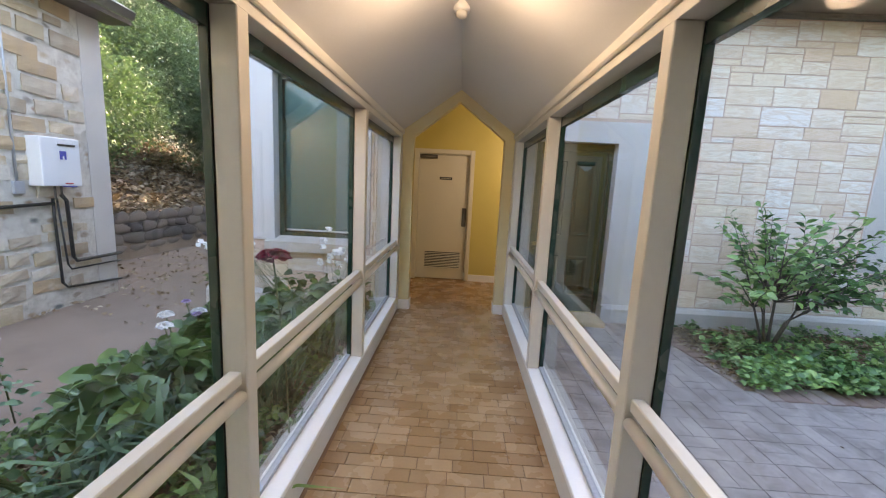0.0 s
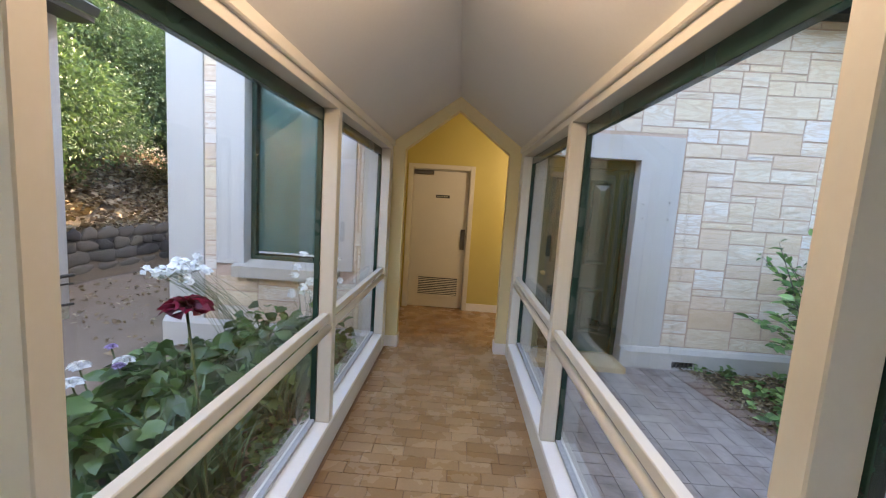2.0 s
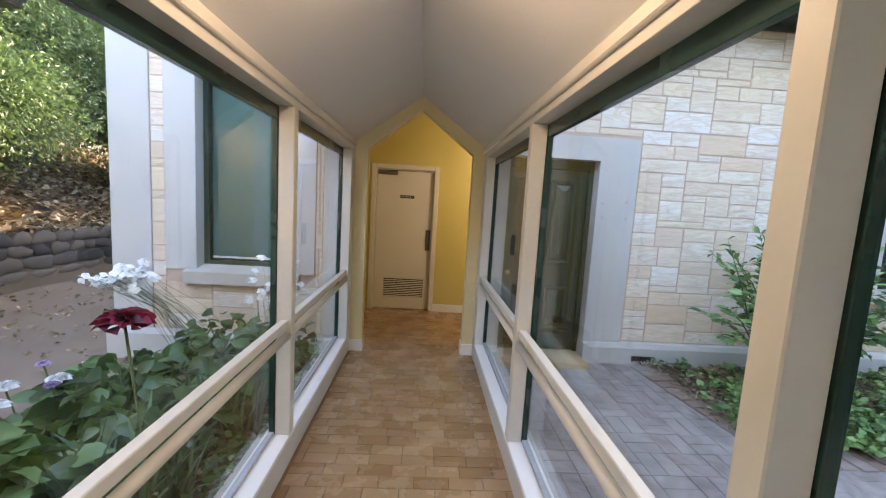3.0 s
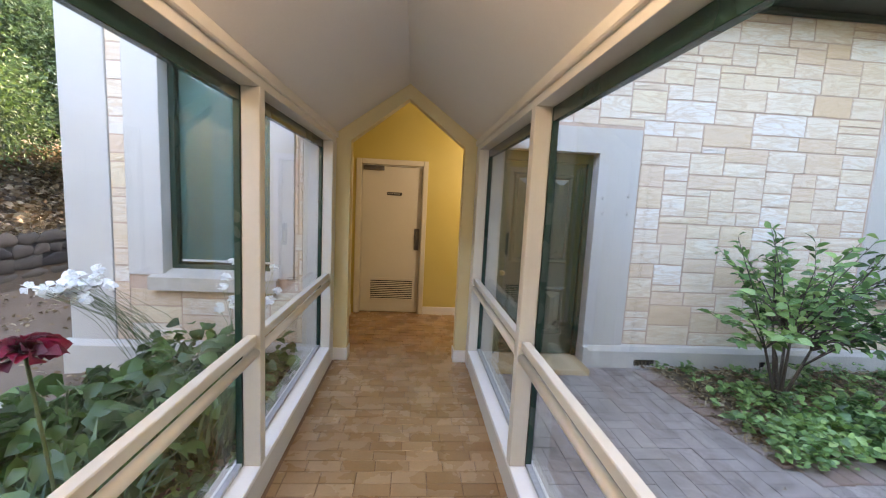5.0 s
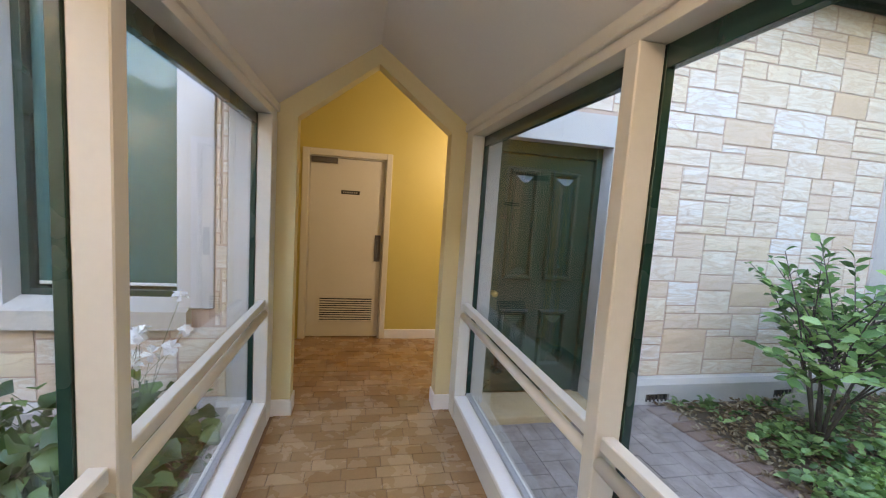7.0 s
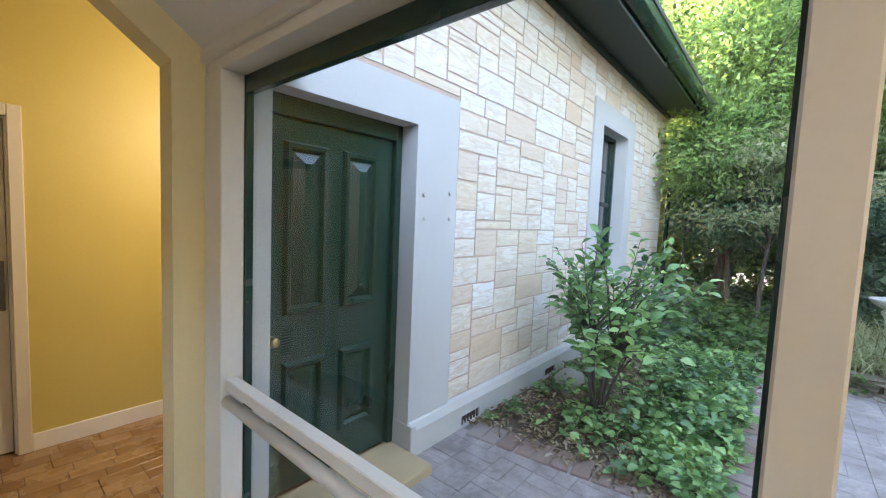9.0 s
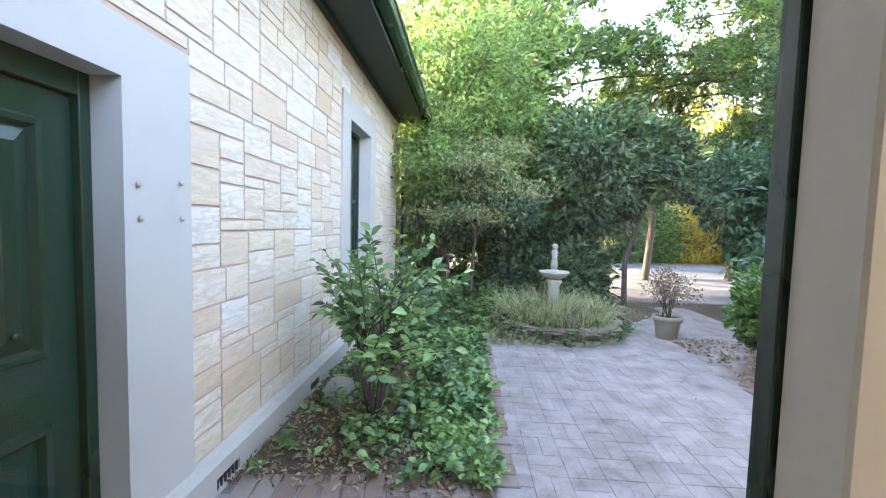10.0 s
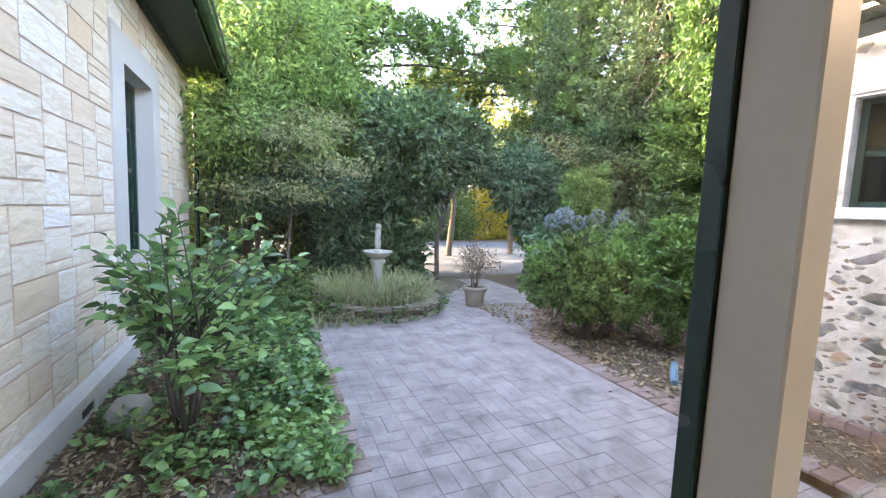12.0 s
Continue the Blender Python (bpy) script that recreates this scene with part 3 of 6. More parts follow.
# vestibule
tagged(mesh_object("wall_vestibule", wall_cells(-0.45, 2.6, -0.1, 3.0, [(-0.20, 0.63, -0.2, 2.03)], 7.34, 7.5), YELLOW), "yellow painted wall with a door", "wall", kind="structure")
tagged(mesh_object("wall_vestibule_left", wall_cells(Y_VEST, 7.34, -0.1, 3.0, [(6.40, 7.16, -0.2, 2.03)], -0.45, -0.31, "x"), YELLOW), "yellow painted side wall with a door", "wall", kind="structure")
tagged(mesh_object("wall_vestibule_right", box(2.45, 2.6, 5.97, 7.34, -0.1, 3.0), YELLOW), "yellow painted side wall", "wall", kind="structure")
tagged(mesh_object("wall_vestibule_front", box(1.10, 2.6, 5.955, 5.97, -0.1, 3.0), YELLOW), "yellow painted wall", "wall", kind="structure")
tagged(mesh_object("ceiling_vestibule", box(-0.45, 2.6, Y_VEST, 7.5, 3.0, 3.1), CEIL), "ceiling of the vestibule", "ceiling", kind="structure")
# Unseen sheet, coloured near-black in place of an unlit room.
tagged(mesh_object("wall_behind_door", box(-0.45, 0.9, 7.6, 7.7, -0.1, 3.0), UNLIT_ROOM), "near-black sheet standing in for the unlit room behind the door", "wall", kind="structure")

# floor slab and corridor base
floor_ob = tagged(mesh_object("floor", box(-0.31, 2.6, -2.6, 7.5, -0.2, -0.006), GROUT), "terracotta tiled corridor floor", "floor", kind="structure")
for nm, x0, x1 in (("base_wall_1", XL - 0.26, XL - 0.10), ("base_wall_2", XR + 0.10, XR + 0.24)):
    tagged(mesh_object(nm, box(x0, x1, Y_BACK, 5.63, -0.4, 0.06, 0.008), CONC), "rough concrete kerb under the glazing", "kerb", kind="structure")

# ceiling: two plastered slopes
for nm, xs in (("ceiling_1", (XL - 0.02, XC)), ("ceiling_2", (XR + 0.02, XC))):
    sgn = 1 if xs[0] < xs[1] else -1
    tagged(mesh_object(nm, prism([(xs[0], Z_EAVE), (xs[1], Z_RIDGE), (xs[1], Z_RIDGE + 0.06), (xs[0] - 0.06 * sgn, Z_EAVE + 0.03)], "y", Y_BACK, Y_END), CEIL),
           "white plastered sloping ceiling", "ceiling", kind="structure")
roof = bmesh.new()
join(roof, prism([(-0.55, 2.16), (XC, 2.86), (XC, 2.90), (-0.57, 2.20)], "y", Y_BACK, 5.64))
join(roof, prism([(1.44, 2.16), (XC, 2.86), (XC, 2.90), (1.46, 2.20)], "y", Y_BACK, 5.64))
tagged(mesh_object("corridor_roof", roof, ROOFM), "dark iron roof over the glazed corridor", "roof", kind="structure")

# ---- glazed walls ----


def glazed_side(tag, xin, out):
    """Posts, sill, head, green window frames, panes and the double rail of one side; out is the way outwards."""
    def xb(a, b):
        p, q = xin + out * a, xin + out * b
        return min(p, q), max(p, q)
    th = tagged(new("sill_" + tag), "white painted window sill board along the corridor", "sill", kind="structure")
    part("sill_board", box(*xb(0.0, GLASS_OUT + 0.06), Y_BACK, POSTS[3][0], Z_SILL - 0.03, Z_SILL, 0.005), WHITE, th)
    part("sill_front", box(*xb(0.006, 0.10), Y_BACK, POSTS[3][0], -0.01, Z_SILL - 0.03, 0.002), CREAM, th)
    head_ob = tagged(new("head_beam_" + tag), "cream painted head beam with a stepped moulding", "trim", kind="structure")
    part("beam", box(*xb(0.004, 0.16), Y_BACK, Y_END, Z_HEAD, Z_EAVE - 0.012, 0.002), CREAM, head_ob)
    part("moulding", box(*xb(-0.016, 0.02), Y_BACK, Y_END, Z_HEAD + 0.042, Z_EAVE + 0.014, 0.006), CREAM, head_ob)
    for y0, y1 in POSTS:
        tagged(mesh_object("post", box(*xb(0.0, GLASS_OUT), y0, y1, Z_SILL if y1 < 5.5 else 0.0, Z_HEAD, 0.004), CREAM), "cream painted timber post between corridor windows", "post", group="corridor posts", kind="structure")
    bays = [(POSTS[i][1], POSTS[i + 1][0]) for i in range(3)]
    for i, (y0, y1) in enumerate(bays):
        w = tagged(new("window_%s%d" % (tag, i + 1)), "large fixed corridor window in a dark green frame", "window", group="corridor windows", kind="structure")
        f0, f1 = GLASS_OUT + 0.001, GLASS_OUT + 0.032
        part("frame_stile", box(*xb(f0, f1), y0 - 0.032, y0 + 0.007, Z_SILL, Z_HEAD, 0.002), GREEN, w)
        part("frame_stile", box(*xb(f0, f1), y1 - 0.007, y1 + 0.032, Z_SILL, Z_HEAD, 0.002), GREEN, w)
        part("frame_head", box(*xb(f0, f1), y0 + 0.007, y1 - 0.007, Z_HEAD - 0.07, Z_HEAD - 0.001, 0.002), GREEN, w)
        part("frame_sill", box(*xb(f0, f1), y0 + 0.007, y1 - 0.007, Z_SILL + 0.001, Z_SILL + 0.022, 0.002), ALU, w)
        pane = part("pane", box(*xb(f0 + 0.018, f0 + 0.022), y0 + 0.004, y1 - 0.004, Z_SILL + 0.01, Z_HEAD - 0.05), GLASS, w)
        pane.visible_shadow = False
        rail = tagged(new("handrail"), "cream painted double timber rail across the window", "handrail", group="corridor rails")
        part("upper_bar", box(*xb(0.018, 0.064), y0, y1, 0.834, 0.882, 0.004), CREAM, rail)
        low = tube([(xin + out * 0.024, y0, 0.790), (xin + out * 0.024, y1, 0.790)], 0.023, 14)
        part("lower_bar", low, CREAM, rail)
    return th


glazed_side("a", XL, -1)
glazed_side("b", XR, 1)


def skirting(name, x0, x1, y0, y1, h=0.12):
    b = box(x0, x1, y0, y1, -0.005, h, 0.004)
    return tagged(mesh_object(name, b, WHITE), "white painted skirting board", "skirting", kind="structure")


skirting("baseboard", XL - 0.005, JL + 0.012, Y_END - 0.013, Y_END)
skirting("baseboard", JL, JL + 0.013, Y_END - 0.013, Y_VEST + 0.005)
skirting("baseboard", JR - 0.012, XR + 0.005, Y_END - 0.013, Y_END)
skirting("baseboard", JR - 0.013, JR, Y_END - 0.013, Y_VEST + 0.005)
skirting("baseboard", 0.69, 2.45, 7.326, 7.34, 0.11)

# ---- doors ----


def white_door():
    """The flush vestibule door with louvre, closer, sign and pull plate."""
    fr = tagged(new("door_1"), "off-white flush door with a low louvre vent, closed", "door", kind="structure")
    for nm, b in (("architrave", box(-0.265, -0.195, 7.318, 7.36, 0, 2.10, 0.006)), ("architrave", box(0.625, 0.69, 7.318, 7.36, 0, 2.10, 0.006)), ("architrave", box(-0.195, 0.625, 7.318, 7.36, 2.03, 2.10, 0.006))):
        part(nm, b, DOORPAINT, fr)
    for b in (box(-0.215, -0.19, 7.36, 7.48, 0, 2.03), box(0.615, 0.64, 7.36, 7.48, 0, 2.03), box(-0.19, 0.615, 7.36, 7.48, 2.018, 2.04)):
        part("jamb", b, DOORPAINT, fr)
    part("leaf", box(-0.187, 0.612, 7.392, 7.432, 0.008, 2.014, 0.002), DOORPAINT, fr)
    lv = part("louvre_frame", box(-0.075, 0.565, 7.384, 7.391, 0.15, 0.185, 0.001), DOORPAINT, fr)
    for b in (box(-0.075, 0.565, 7.384, 7.391, 0.455, 0.49, 0.001), box(-0.075, -0.045, 7.384, 7.391, 0.185, 0.455, 0.001), box(0.535, 0.565, 7.384, 7.391, 0.185, 0.455, 0.001)):
        part("louvre_frame", b, DOORPAINT, fr)
    part("louvre_back", box(-0.045, 0.535, 7.3895, 7.391, 0.185, 0.455), BLACK, fr)
    for k in range(10):
        z = 0.19 + k * 0.0265
        part("slat", prism([(7.3785, z + 0.0), (7.3805, z), (7.389, z + 0.010), (7.387, z + 0.010)], "x", -0.045, 0.535), DOORPAINT, fr)
    part("door_closer", box(-0.175, 0.10, 7.335, 7.391, 1.955, 2.012, 0.006), GREYPLATE, fr, "dark grey door closer box")
    part("sign", box(0.145, 0.345, 7.386, 7.391, 1.63, 1.672, 0.001), BLACK, fr, "small black name plate")
    for k in range(7):
        part("sign_mark", box(0.163 + k * 0.024, 0.163 + k * 0.024 + 0.014, 7.3845, 7.386, 1.645, 1.657), CREAM, fr)
    part("pull_plate", box(0.535, 0.60, 7.384, 7.391, 0.89, 1.19, 0.002), GREYPLATE, fr, "dark steel pull plate")
    part("pull_handle", tube([(0.567, 7.384, 0.95), (0.567, 7.345, 0.95), (0.567, 7.345, 1.13), (0.567, 7.384, 1.13)], 0.008), GREYPLATE, fr)


white_door()


def side_door():
    fr = tagged(new("door_2"), "off-white side door in a moulded frame", "door", kind="structure")
    for b in (box(-0.32, -0.29, 6.32, 6.41, 0, 2.10, 0.006), box(-0.32, -0.29, 7.15, 7.23, 0, 2.10, 0.006), box(-0.32, -0.29, 6.41, 7.15, 2.02, 2.10, 0.006)):
        part("architrave", b, DOORPAINT, fr)
    part("leaf", box(-0.42, -0.38, 6.405, 7.155, 0.005, 2.025, 0.002), DOORPAINT, fr)
    part("plinth_block", box(-0.315, -0.282, 7.14, 7.24, 0, 0.14, 0.004), DOORPAINT, fr)
    part("knob", lathe([(0.005, 0), (0.02, 0.004), (0.024, 0.02), (0.012, 0.035)], 0, 0, 14), BRASS, fr).matrix_basis = pose(-0.38, 7.08, 1.0, 0, 90, 0)


side_door()


def panel_ring(bm, x0, x1, z0, z1, y, w, d):
    """A bolection moulding: a raised frame, mitred, standing d proud of the plane y towards -y."""
    o = [(x0, z0), (x1, z0), (x1, z1), (x0, z1)]
    prof = [(0.0, 0.0), (0.25, 1.0), (0.6, 0.85), (1.0, -0.45)]
    rings = []
    for a, h in prof:
        k = a * w
        rings.append([bm.verts.new((p + (k if p == x0 else -k), y - d * h, q + (k if q == z0 else -k))) for p, q in o])
    for r0, r1 in zip(rings, rings[1:]):
        for i in range(4):
            bm.faces.new((r0[i], r0[(i + 1) % 4], r1[(i + 1) % 4], r1[i]))
    return bm


def raised_panel(bm, x0, x1, z0, z1, y, slope, d):
    o = [(x0, z0), (x1, z0), (x1, z1), (x0, z1)]
    a = [bm.verts.new((p, y, q)) for p, q in o]
    b = [bm.verts.new((p + (slope if p == x0 else -slope), y - d, q + (slope if q == z0 else -slope))) for p, q in o]
    for i in range(4):
        bm.faces.new((a[i], a[(i + 1) % 4], b[(i + 1) % 4], b[i]))
    bm.faces.new(b)
    return bm


def green_door():
    dr = tagged(new("door_3"), "bottle-green four-panel timber door, closed, in a stone doorway", "door", kind="structure")
    Y = 5.80
    x0, x1 = 1.40, 2.22
    for b in (box(1.35, x0, Y - 0.03, Y + 0.06, 0.05, 2.13, 0.004), box(x1, 2.27, Y - 0.03, Y + 0.06, 0.05, 2.13, 0.004), box(x0, x1, Y - 0.03, Y + 0.06, 2.02, 2.13, 0.004)):
        part("door_frame", b, GREEN_DOOR, dr)
    part("leaf", box(x0 + 0.003, x1 - 0.003, Y + 0.004, Y + 0.05, 0.06, 2.017, 0.002), GREEN_DOOR, dr)
    for px0, px1 in ((1.492, 1.748), (1.842, 2.098)):
        for z0, z1 in ((0.27, 0.768), (1.015, 1.905)):
            p = part("panel", raised_panel(bmesh.new(), px0 + 0.05, px1 - 0.05, z0 + 0.05, z1 - 0.05, Y + 0.002, 0.055, 0.022), GREEN_DOOR, dr)
            part("panel_moulding", panel_ring(bmesh.new(), px0, px1, z0, z1, Y + 0.003, 0.055, 0.026), GREEN_DOOR, dr)
    part("letter_slot", box(1.44, 1.60, Y - 0.002, Y + 0.003, 1.50, 1.535, 0.001), BLACK, dr)
    part("door_knob", lathe([(0.022, 0), (0.024, 0.006), (0.01, 0.012), (0.01, 0.03), (0.027, 0.045), (0.024, 0.06), (0.01, 0.066)], 0, 0, 16), BRASS, dr, "small brass knob").matrix_basis = pose(1.43, Y + 0.004, 0.90, 90, 0, 0)
    part("knocker", lathe([(0.006, 0), (0.014, 0.004), (0.012, 0.014)], 0, 0, 12), GREEN_DOOR, dr).matrix_basis = pose(1.97, Y - 0.018, 1.13, 90, 0, 0)


green_door()
tagged(mesh_object("doorstep", box(1.30, 2.26, 5.40, 5.80, -0.04, 0.055, 0.012, seg=2), surface("worn_sandstone_step", [(0.50, 0.35, 0.19), (0.60, 0.44, 0.26)], 0.85, 3, 60, 0.3, stain=0.4)),
       "worn sandstone doorstep", "step", kind="structure")

# rendered surrounds, plinths and sills of the stone walls
sur = tagged(new("door_surround"), "pale rendered surround of the doorway with bolt heads", "trim", kind="structure")
part("surround_band", wall_cells(1.215, 2.672, 0.0, 2.35, [(1.35, 2.27, -1.0, 2.115)], 5.638, 5.952), RENDER, sur)
for bx, bz in ((2.33, 1.69), (2.585, 1.718), (2.34, 1.545), (2.588, 1.547)):
    part("bolt_head", lathe([(0.013, 0), (0.012, 0.006), (0.004, 0.009)], 0, 0, 10), SILLSTONE, sur).matrix_basis = pose(bx, 5.6275, bz, 90, 0, 0)
pl = tagged(new("plinth_1"), "grey rendered plinth with small vents", "plinth", kind="structure")
VENTS = [(2.80, 3.03), (4.16, 4.38), (5.6, 5.82), (7.1, 7.32)]
cuts = [2.275] + [v for p in VENTS for v in p] + [8.66]
for i in range(0, len(cuts) - 1):
    z0s = [(-0.3, 0.02), (0.09, 0.17)] if i % 2 else [(-0.3, 0.17)]
    for z0, z1 in z0s:
        part("plinth_block", box(cuts[i], cuts[i + 1], 5.598, 5.67, z0, z1), PLINTH, pl)
    if i % 2:
        part("vent_opening", box(cuts[i], cuts[i + 1], 5.64, 5.66, 0.02, 0.09), BLACK, pl)
        for k in range(6):
            xx = cuts[i] + (k + 0.5) * (cuts[i + 1] - cuts[i]) / 6
            part("vent_bar", box(xx - 0.005, xx + 0.005, 5.603, 5.615, 0.02, 0.09), GREYPLATE, pl)
part("plinth_weathering", prism([(5.598, 0.17), (5.67, 0.17), (5.67, 0.235), (5.625, 0.215)], "x", 2.275, 8.66), PLINTH, pl)
part("plinth_return", box(2.262, 2.31, 5.596, 5.80, -0.1, 0.21, 0.005), PLINTH, pl)

ws = tagged(new("window_surround"), "pale rendered surround of the stone wing's window", "trim", kind="structure")
part("surround_band", wall_cells(5.15, 6.74, 0.78, 3.02, [(5.46, 6.43, 0.0, 2.755)], 5.638, 5.952), RENDER, ws)
tagged(mesh_object("window_sill_1", box(5.38, 6.51, 5.56, 5.95, 0.78, 0.92, 0.01), SILLSTONE), "grey stone window sill", "sill", kind="structure")


def sash_window(name, x0, x1, z0, z1, y, cols, rows, label, blind=None, face=-1, bars=GREEN, meet=True):
    """A sash window in a reveal: frame, two sashes, bars and panes; face is the way it looks along y."""
    w = tagged(new(name), label, "window", kind="structure")

    def yb(a, b):
        p, q = y - face * a, y - face * b
        return min(p, q), max(p, q)
    t = 0.05
    for b in (box(x0, x0 + t, *yb(0, 0.10), z0, z1, 0.003), box(x1 - t, x1, *yb(0, 0.10), z0, z1, 0.003), box(x0 + t, x1 - t, *yb(0, 0.10), z1 - t, z1, 0.003), box(x0 + t, x1 - t, *yb(0, 0.10), z0, z0 + t, 0.003)):
        part("window_frame", b, GREEN, w)
    zm = (z0 + z1) / 2
    if meet:
        part("meeting_rail", box(x0 + t, x1 - t, *yb(0.02, 0.06), zm - 0.025, zm + 0.025, 0.003), GREEN, w)
    for i in range(1, cols):
        xx = x0 + t + (x1 - x0 - 2 * t) * i / cols
        part("glazing_bar", box(xx - 0.011, xx + 0.011, *yb(0.025, 0.055), z0 + t, z1 - t, 0.002), bars, w)
    for j in range(1, rows):
        zz = z0 + t + (z1 - z0 - 2 * t) * j / rows
        if abs(zz - zm) > 0.03:
            part("glazing_bar", box(x0 + t, x1 - t, *yb(0.026, 0.054), zz - 0.011, zz + 0.011, 0.002), bars, w)
    p = part("pane", box(x0 + t, x1 - t, *yb(0.040, 0.043), z0 + t, z1 - t), GLASS, w)
    p.visible_shadow = False
    if blind:
        part("blind", box(x0 + t + 0.005, x1 - t - 0.005, *yb(0.075, 0.08), z0 + t + 0.03, z1 - t), blind, w, "drawn teal roller blind")
        part("blind_bar", box(x0 + t + 0.005, x1 - t - 0.005, *yb(0.068, 0.082), z0 + t + 0.012, z0 + t + 0.034, 0.004), WHITE, w)
    # Near-black sheet paints the darkness of the room; no room is built.
    tagged(mesh_object("room_behind_" + name, wall_cells(x0 - 0.3, x1 + 0.3, z0 - 0.4, z1 + 0.3, [], *yb(0.30, 0.36)), UNLIT_ROOM), "near-black sheet standing in for the unlit room behind the window", "wall", kind="structure")
    return w


sash_window("window_1", 5.46, 6.43, 0.92, 2.755, 5.80, 2, 4, "dark green sash window in a rendered surround")
sash_window("window_2", -1.75, -0.80, 0.82, 2.74, 5.78, 1, 1, "tall dark green window with a teal blind drawn", TEALBLIND, meet=False)
sash_window("window_3", 1.62, 2.53, 1.69, 2.53, 0.20, 3, 2, "small green casement with pale glazing bars", None, 1, WHITE)
ls = tagged(new("window_surround_2"), "pale rendered quoins and window surround with stone strips", "trim", kind="structure")
for b in (box(-2.57, -2.185, 5.638, 5.95, -0.4, EAVE_Z, 0.005), box(-2.05, -1.75, 5.638, 5.95, 0.78, 3.1, 0.005), box(-0.80, -0.58, 5.638, 5.95, 0.78, 3.1, 0.005), box(-1.75, -0.80, 5.638, 5.95, 2.74, 3.1, 0.005), box(-0.50, -0.29, 5.638, 5.95, -0.4, EAVE_Z, 0.005)):
    part("render_band", b, RENDER, ls)
tagged(mesh_object("window_sill_2", prism([(5.57, 0.655), (5.67, 0.655), (5.80, 0.68), (5.80, 0.83), (5.57, 0.775)], "x", -1.85, -0.72), SILLSTONE), "thick grey stone window sill", "sill", kind="structure")
tagged(mesh_object("plinth_2", prism([(5.595, -0.5), (5.66, -0.5), (5.66, 0.16), (5.638, 0.16), (5.595, 0.11)], "x", -2.62, -0.29), RENDER), "pale rendered plinth", "plinth", kind="structure")
tagged(mesh_object("window_sill_3", box(1.55, 2.60, 0.24, 0.36, 1.60, 1.69, 0.008), WHITE), "white painted window sill", "sill", kind="structure")

# eaves and roofs
ev = tagged(new("eaves"), "dark green eaves with gutter and downpipe", "gutter", kind="structure")
part("soffit", box(1.5, 8.85, 5.16, 5.66, EAVE_Z, EAVE_Z + 0.03), EAVEPAINT, ev)
part("bed_mould", box(1.5, 8.66, 5.60, 5.655, EAVE_Z - 0.06, EAVE_Z - 0.001, 0.01), EAVEPAINT, ev)
part("fascia", box(1.5, 8.86, 5.14, 5.165, EAVE_Z - 0.03, EAVE_Z + 0.16, 0.003), GREEN, ev)
gut = [(5.138, EAVE_Z + 0.15), (5.138, EAVE_Z + 0.03), (5.12, EAVE_Z - 0.005), (5.06, EAVE_Z + 0.005), (5.02, EAVE_Z + 0.05), (5.01, EAVE_Z + 0.14), (5.02, EAVE_Z + 0.15)]
part("gutter_trough", prism(gut, "x", 1.5, 8.90), GREEN, ev)
part("downpipe", tube([(8.70, 5.07, EAVE_Z + 0.02), (8.70, 5.07, EAVE_Z - 0.10), (8.70, 5.55, EAVE_Z - 0.38), (8.70, 5.55, 0.0)], 0.04, 10), GREEN, ev)
big = bmesh.new()
join(big, prism([(5.0, EAVE_Z + 0.15), (9.2, 6.6), (13.4, EAVE_Z + 0.15), (13.4, EAVE_Z + 0.2), (9.2, 6.68), (5.0, EAVE_Z + 0.2)], "x", 1.35, 8.9))
join(big, prism([(5.4, EAVE_Z + 0.05), (9.2, 6.5), (13.2, EAVE_Z + 0.05), (13.2, EAVE_Z + 0.1), (9.2, 6.56), (5.4, EAVE_Z + 0.1)], "x", -2.6, 1.34))
join(big, prism([(5.66, EAVE_Z), (12.7, EAVE_Z), (9.2, 6.5)], "x", 8.4, 8.6))
join(big, prism([(5.66, EAVE_Z), (12.7, EAVE_Z), (9.2, 6.45)], "x", -2.5, -2.35))
# Added unseen stretch of roof that keeps low sun off the west side.
join(big, prism([(-2.75, EAVE_Z), (1.0, 6.2), (4.7, EAVE_Z)], "y", 12.9, 24.0))
tagged(mesh_object("roof_1", big, ROOFM), "dark iron roof of the stone building, with an added rear stretch that blocks the sun", "roof", kind="structure")
wr = bmesh.new()
join(wr, prism([(-4.05, 3.52), (-7.4, 5.4), (-7.4, 5.48), (-4.0, 3.62)], "y", -3.3, 6.5))
tagged(mesh_object("roof_2", wr, ROOFM), "dark roof edge of the outbuilding", "roof", kind="structure")
tagged(mesh_object("eaves_2", box(-4.4, -4.06, -3.2, 6.48, 3.45, 3.52, 0.004), BLACK), "dark boarded eaves of the outbuilding", "eaves", kind="structure")
tagged(mesh_object("roof_3", prism([(0.55, 3.15), (-4.0, 5.4), (-4.0, 5.5), (0.52, 3.27)], "x", -3.2, 3.0), ROOFM), "dark roof edge of the rubble building", "roof", kind="structure")
tagged(mesh_object("eaves_3", box(1.5, 2.98, 0.30, 0.56, 3.08, 3.12, 0.004), GREEN), "dark green eaves of the rubble building", "eaves", kind="structure")
tagged(mesh_object("wall_south_side", box(2.7, 2.95, -4.0, 0.0, -0.3, 3.3), RUBBLE), "rubble side wall", "wall", kind="structure")
tagged(mesh_object("wall_outbuilding_end", box(-7.4, -4.8, 6.02, 6.32, -0.6, 3.3), RUBBLE), "rubble end wall of the outbuilding", "wall", kind="structure")

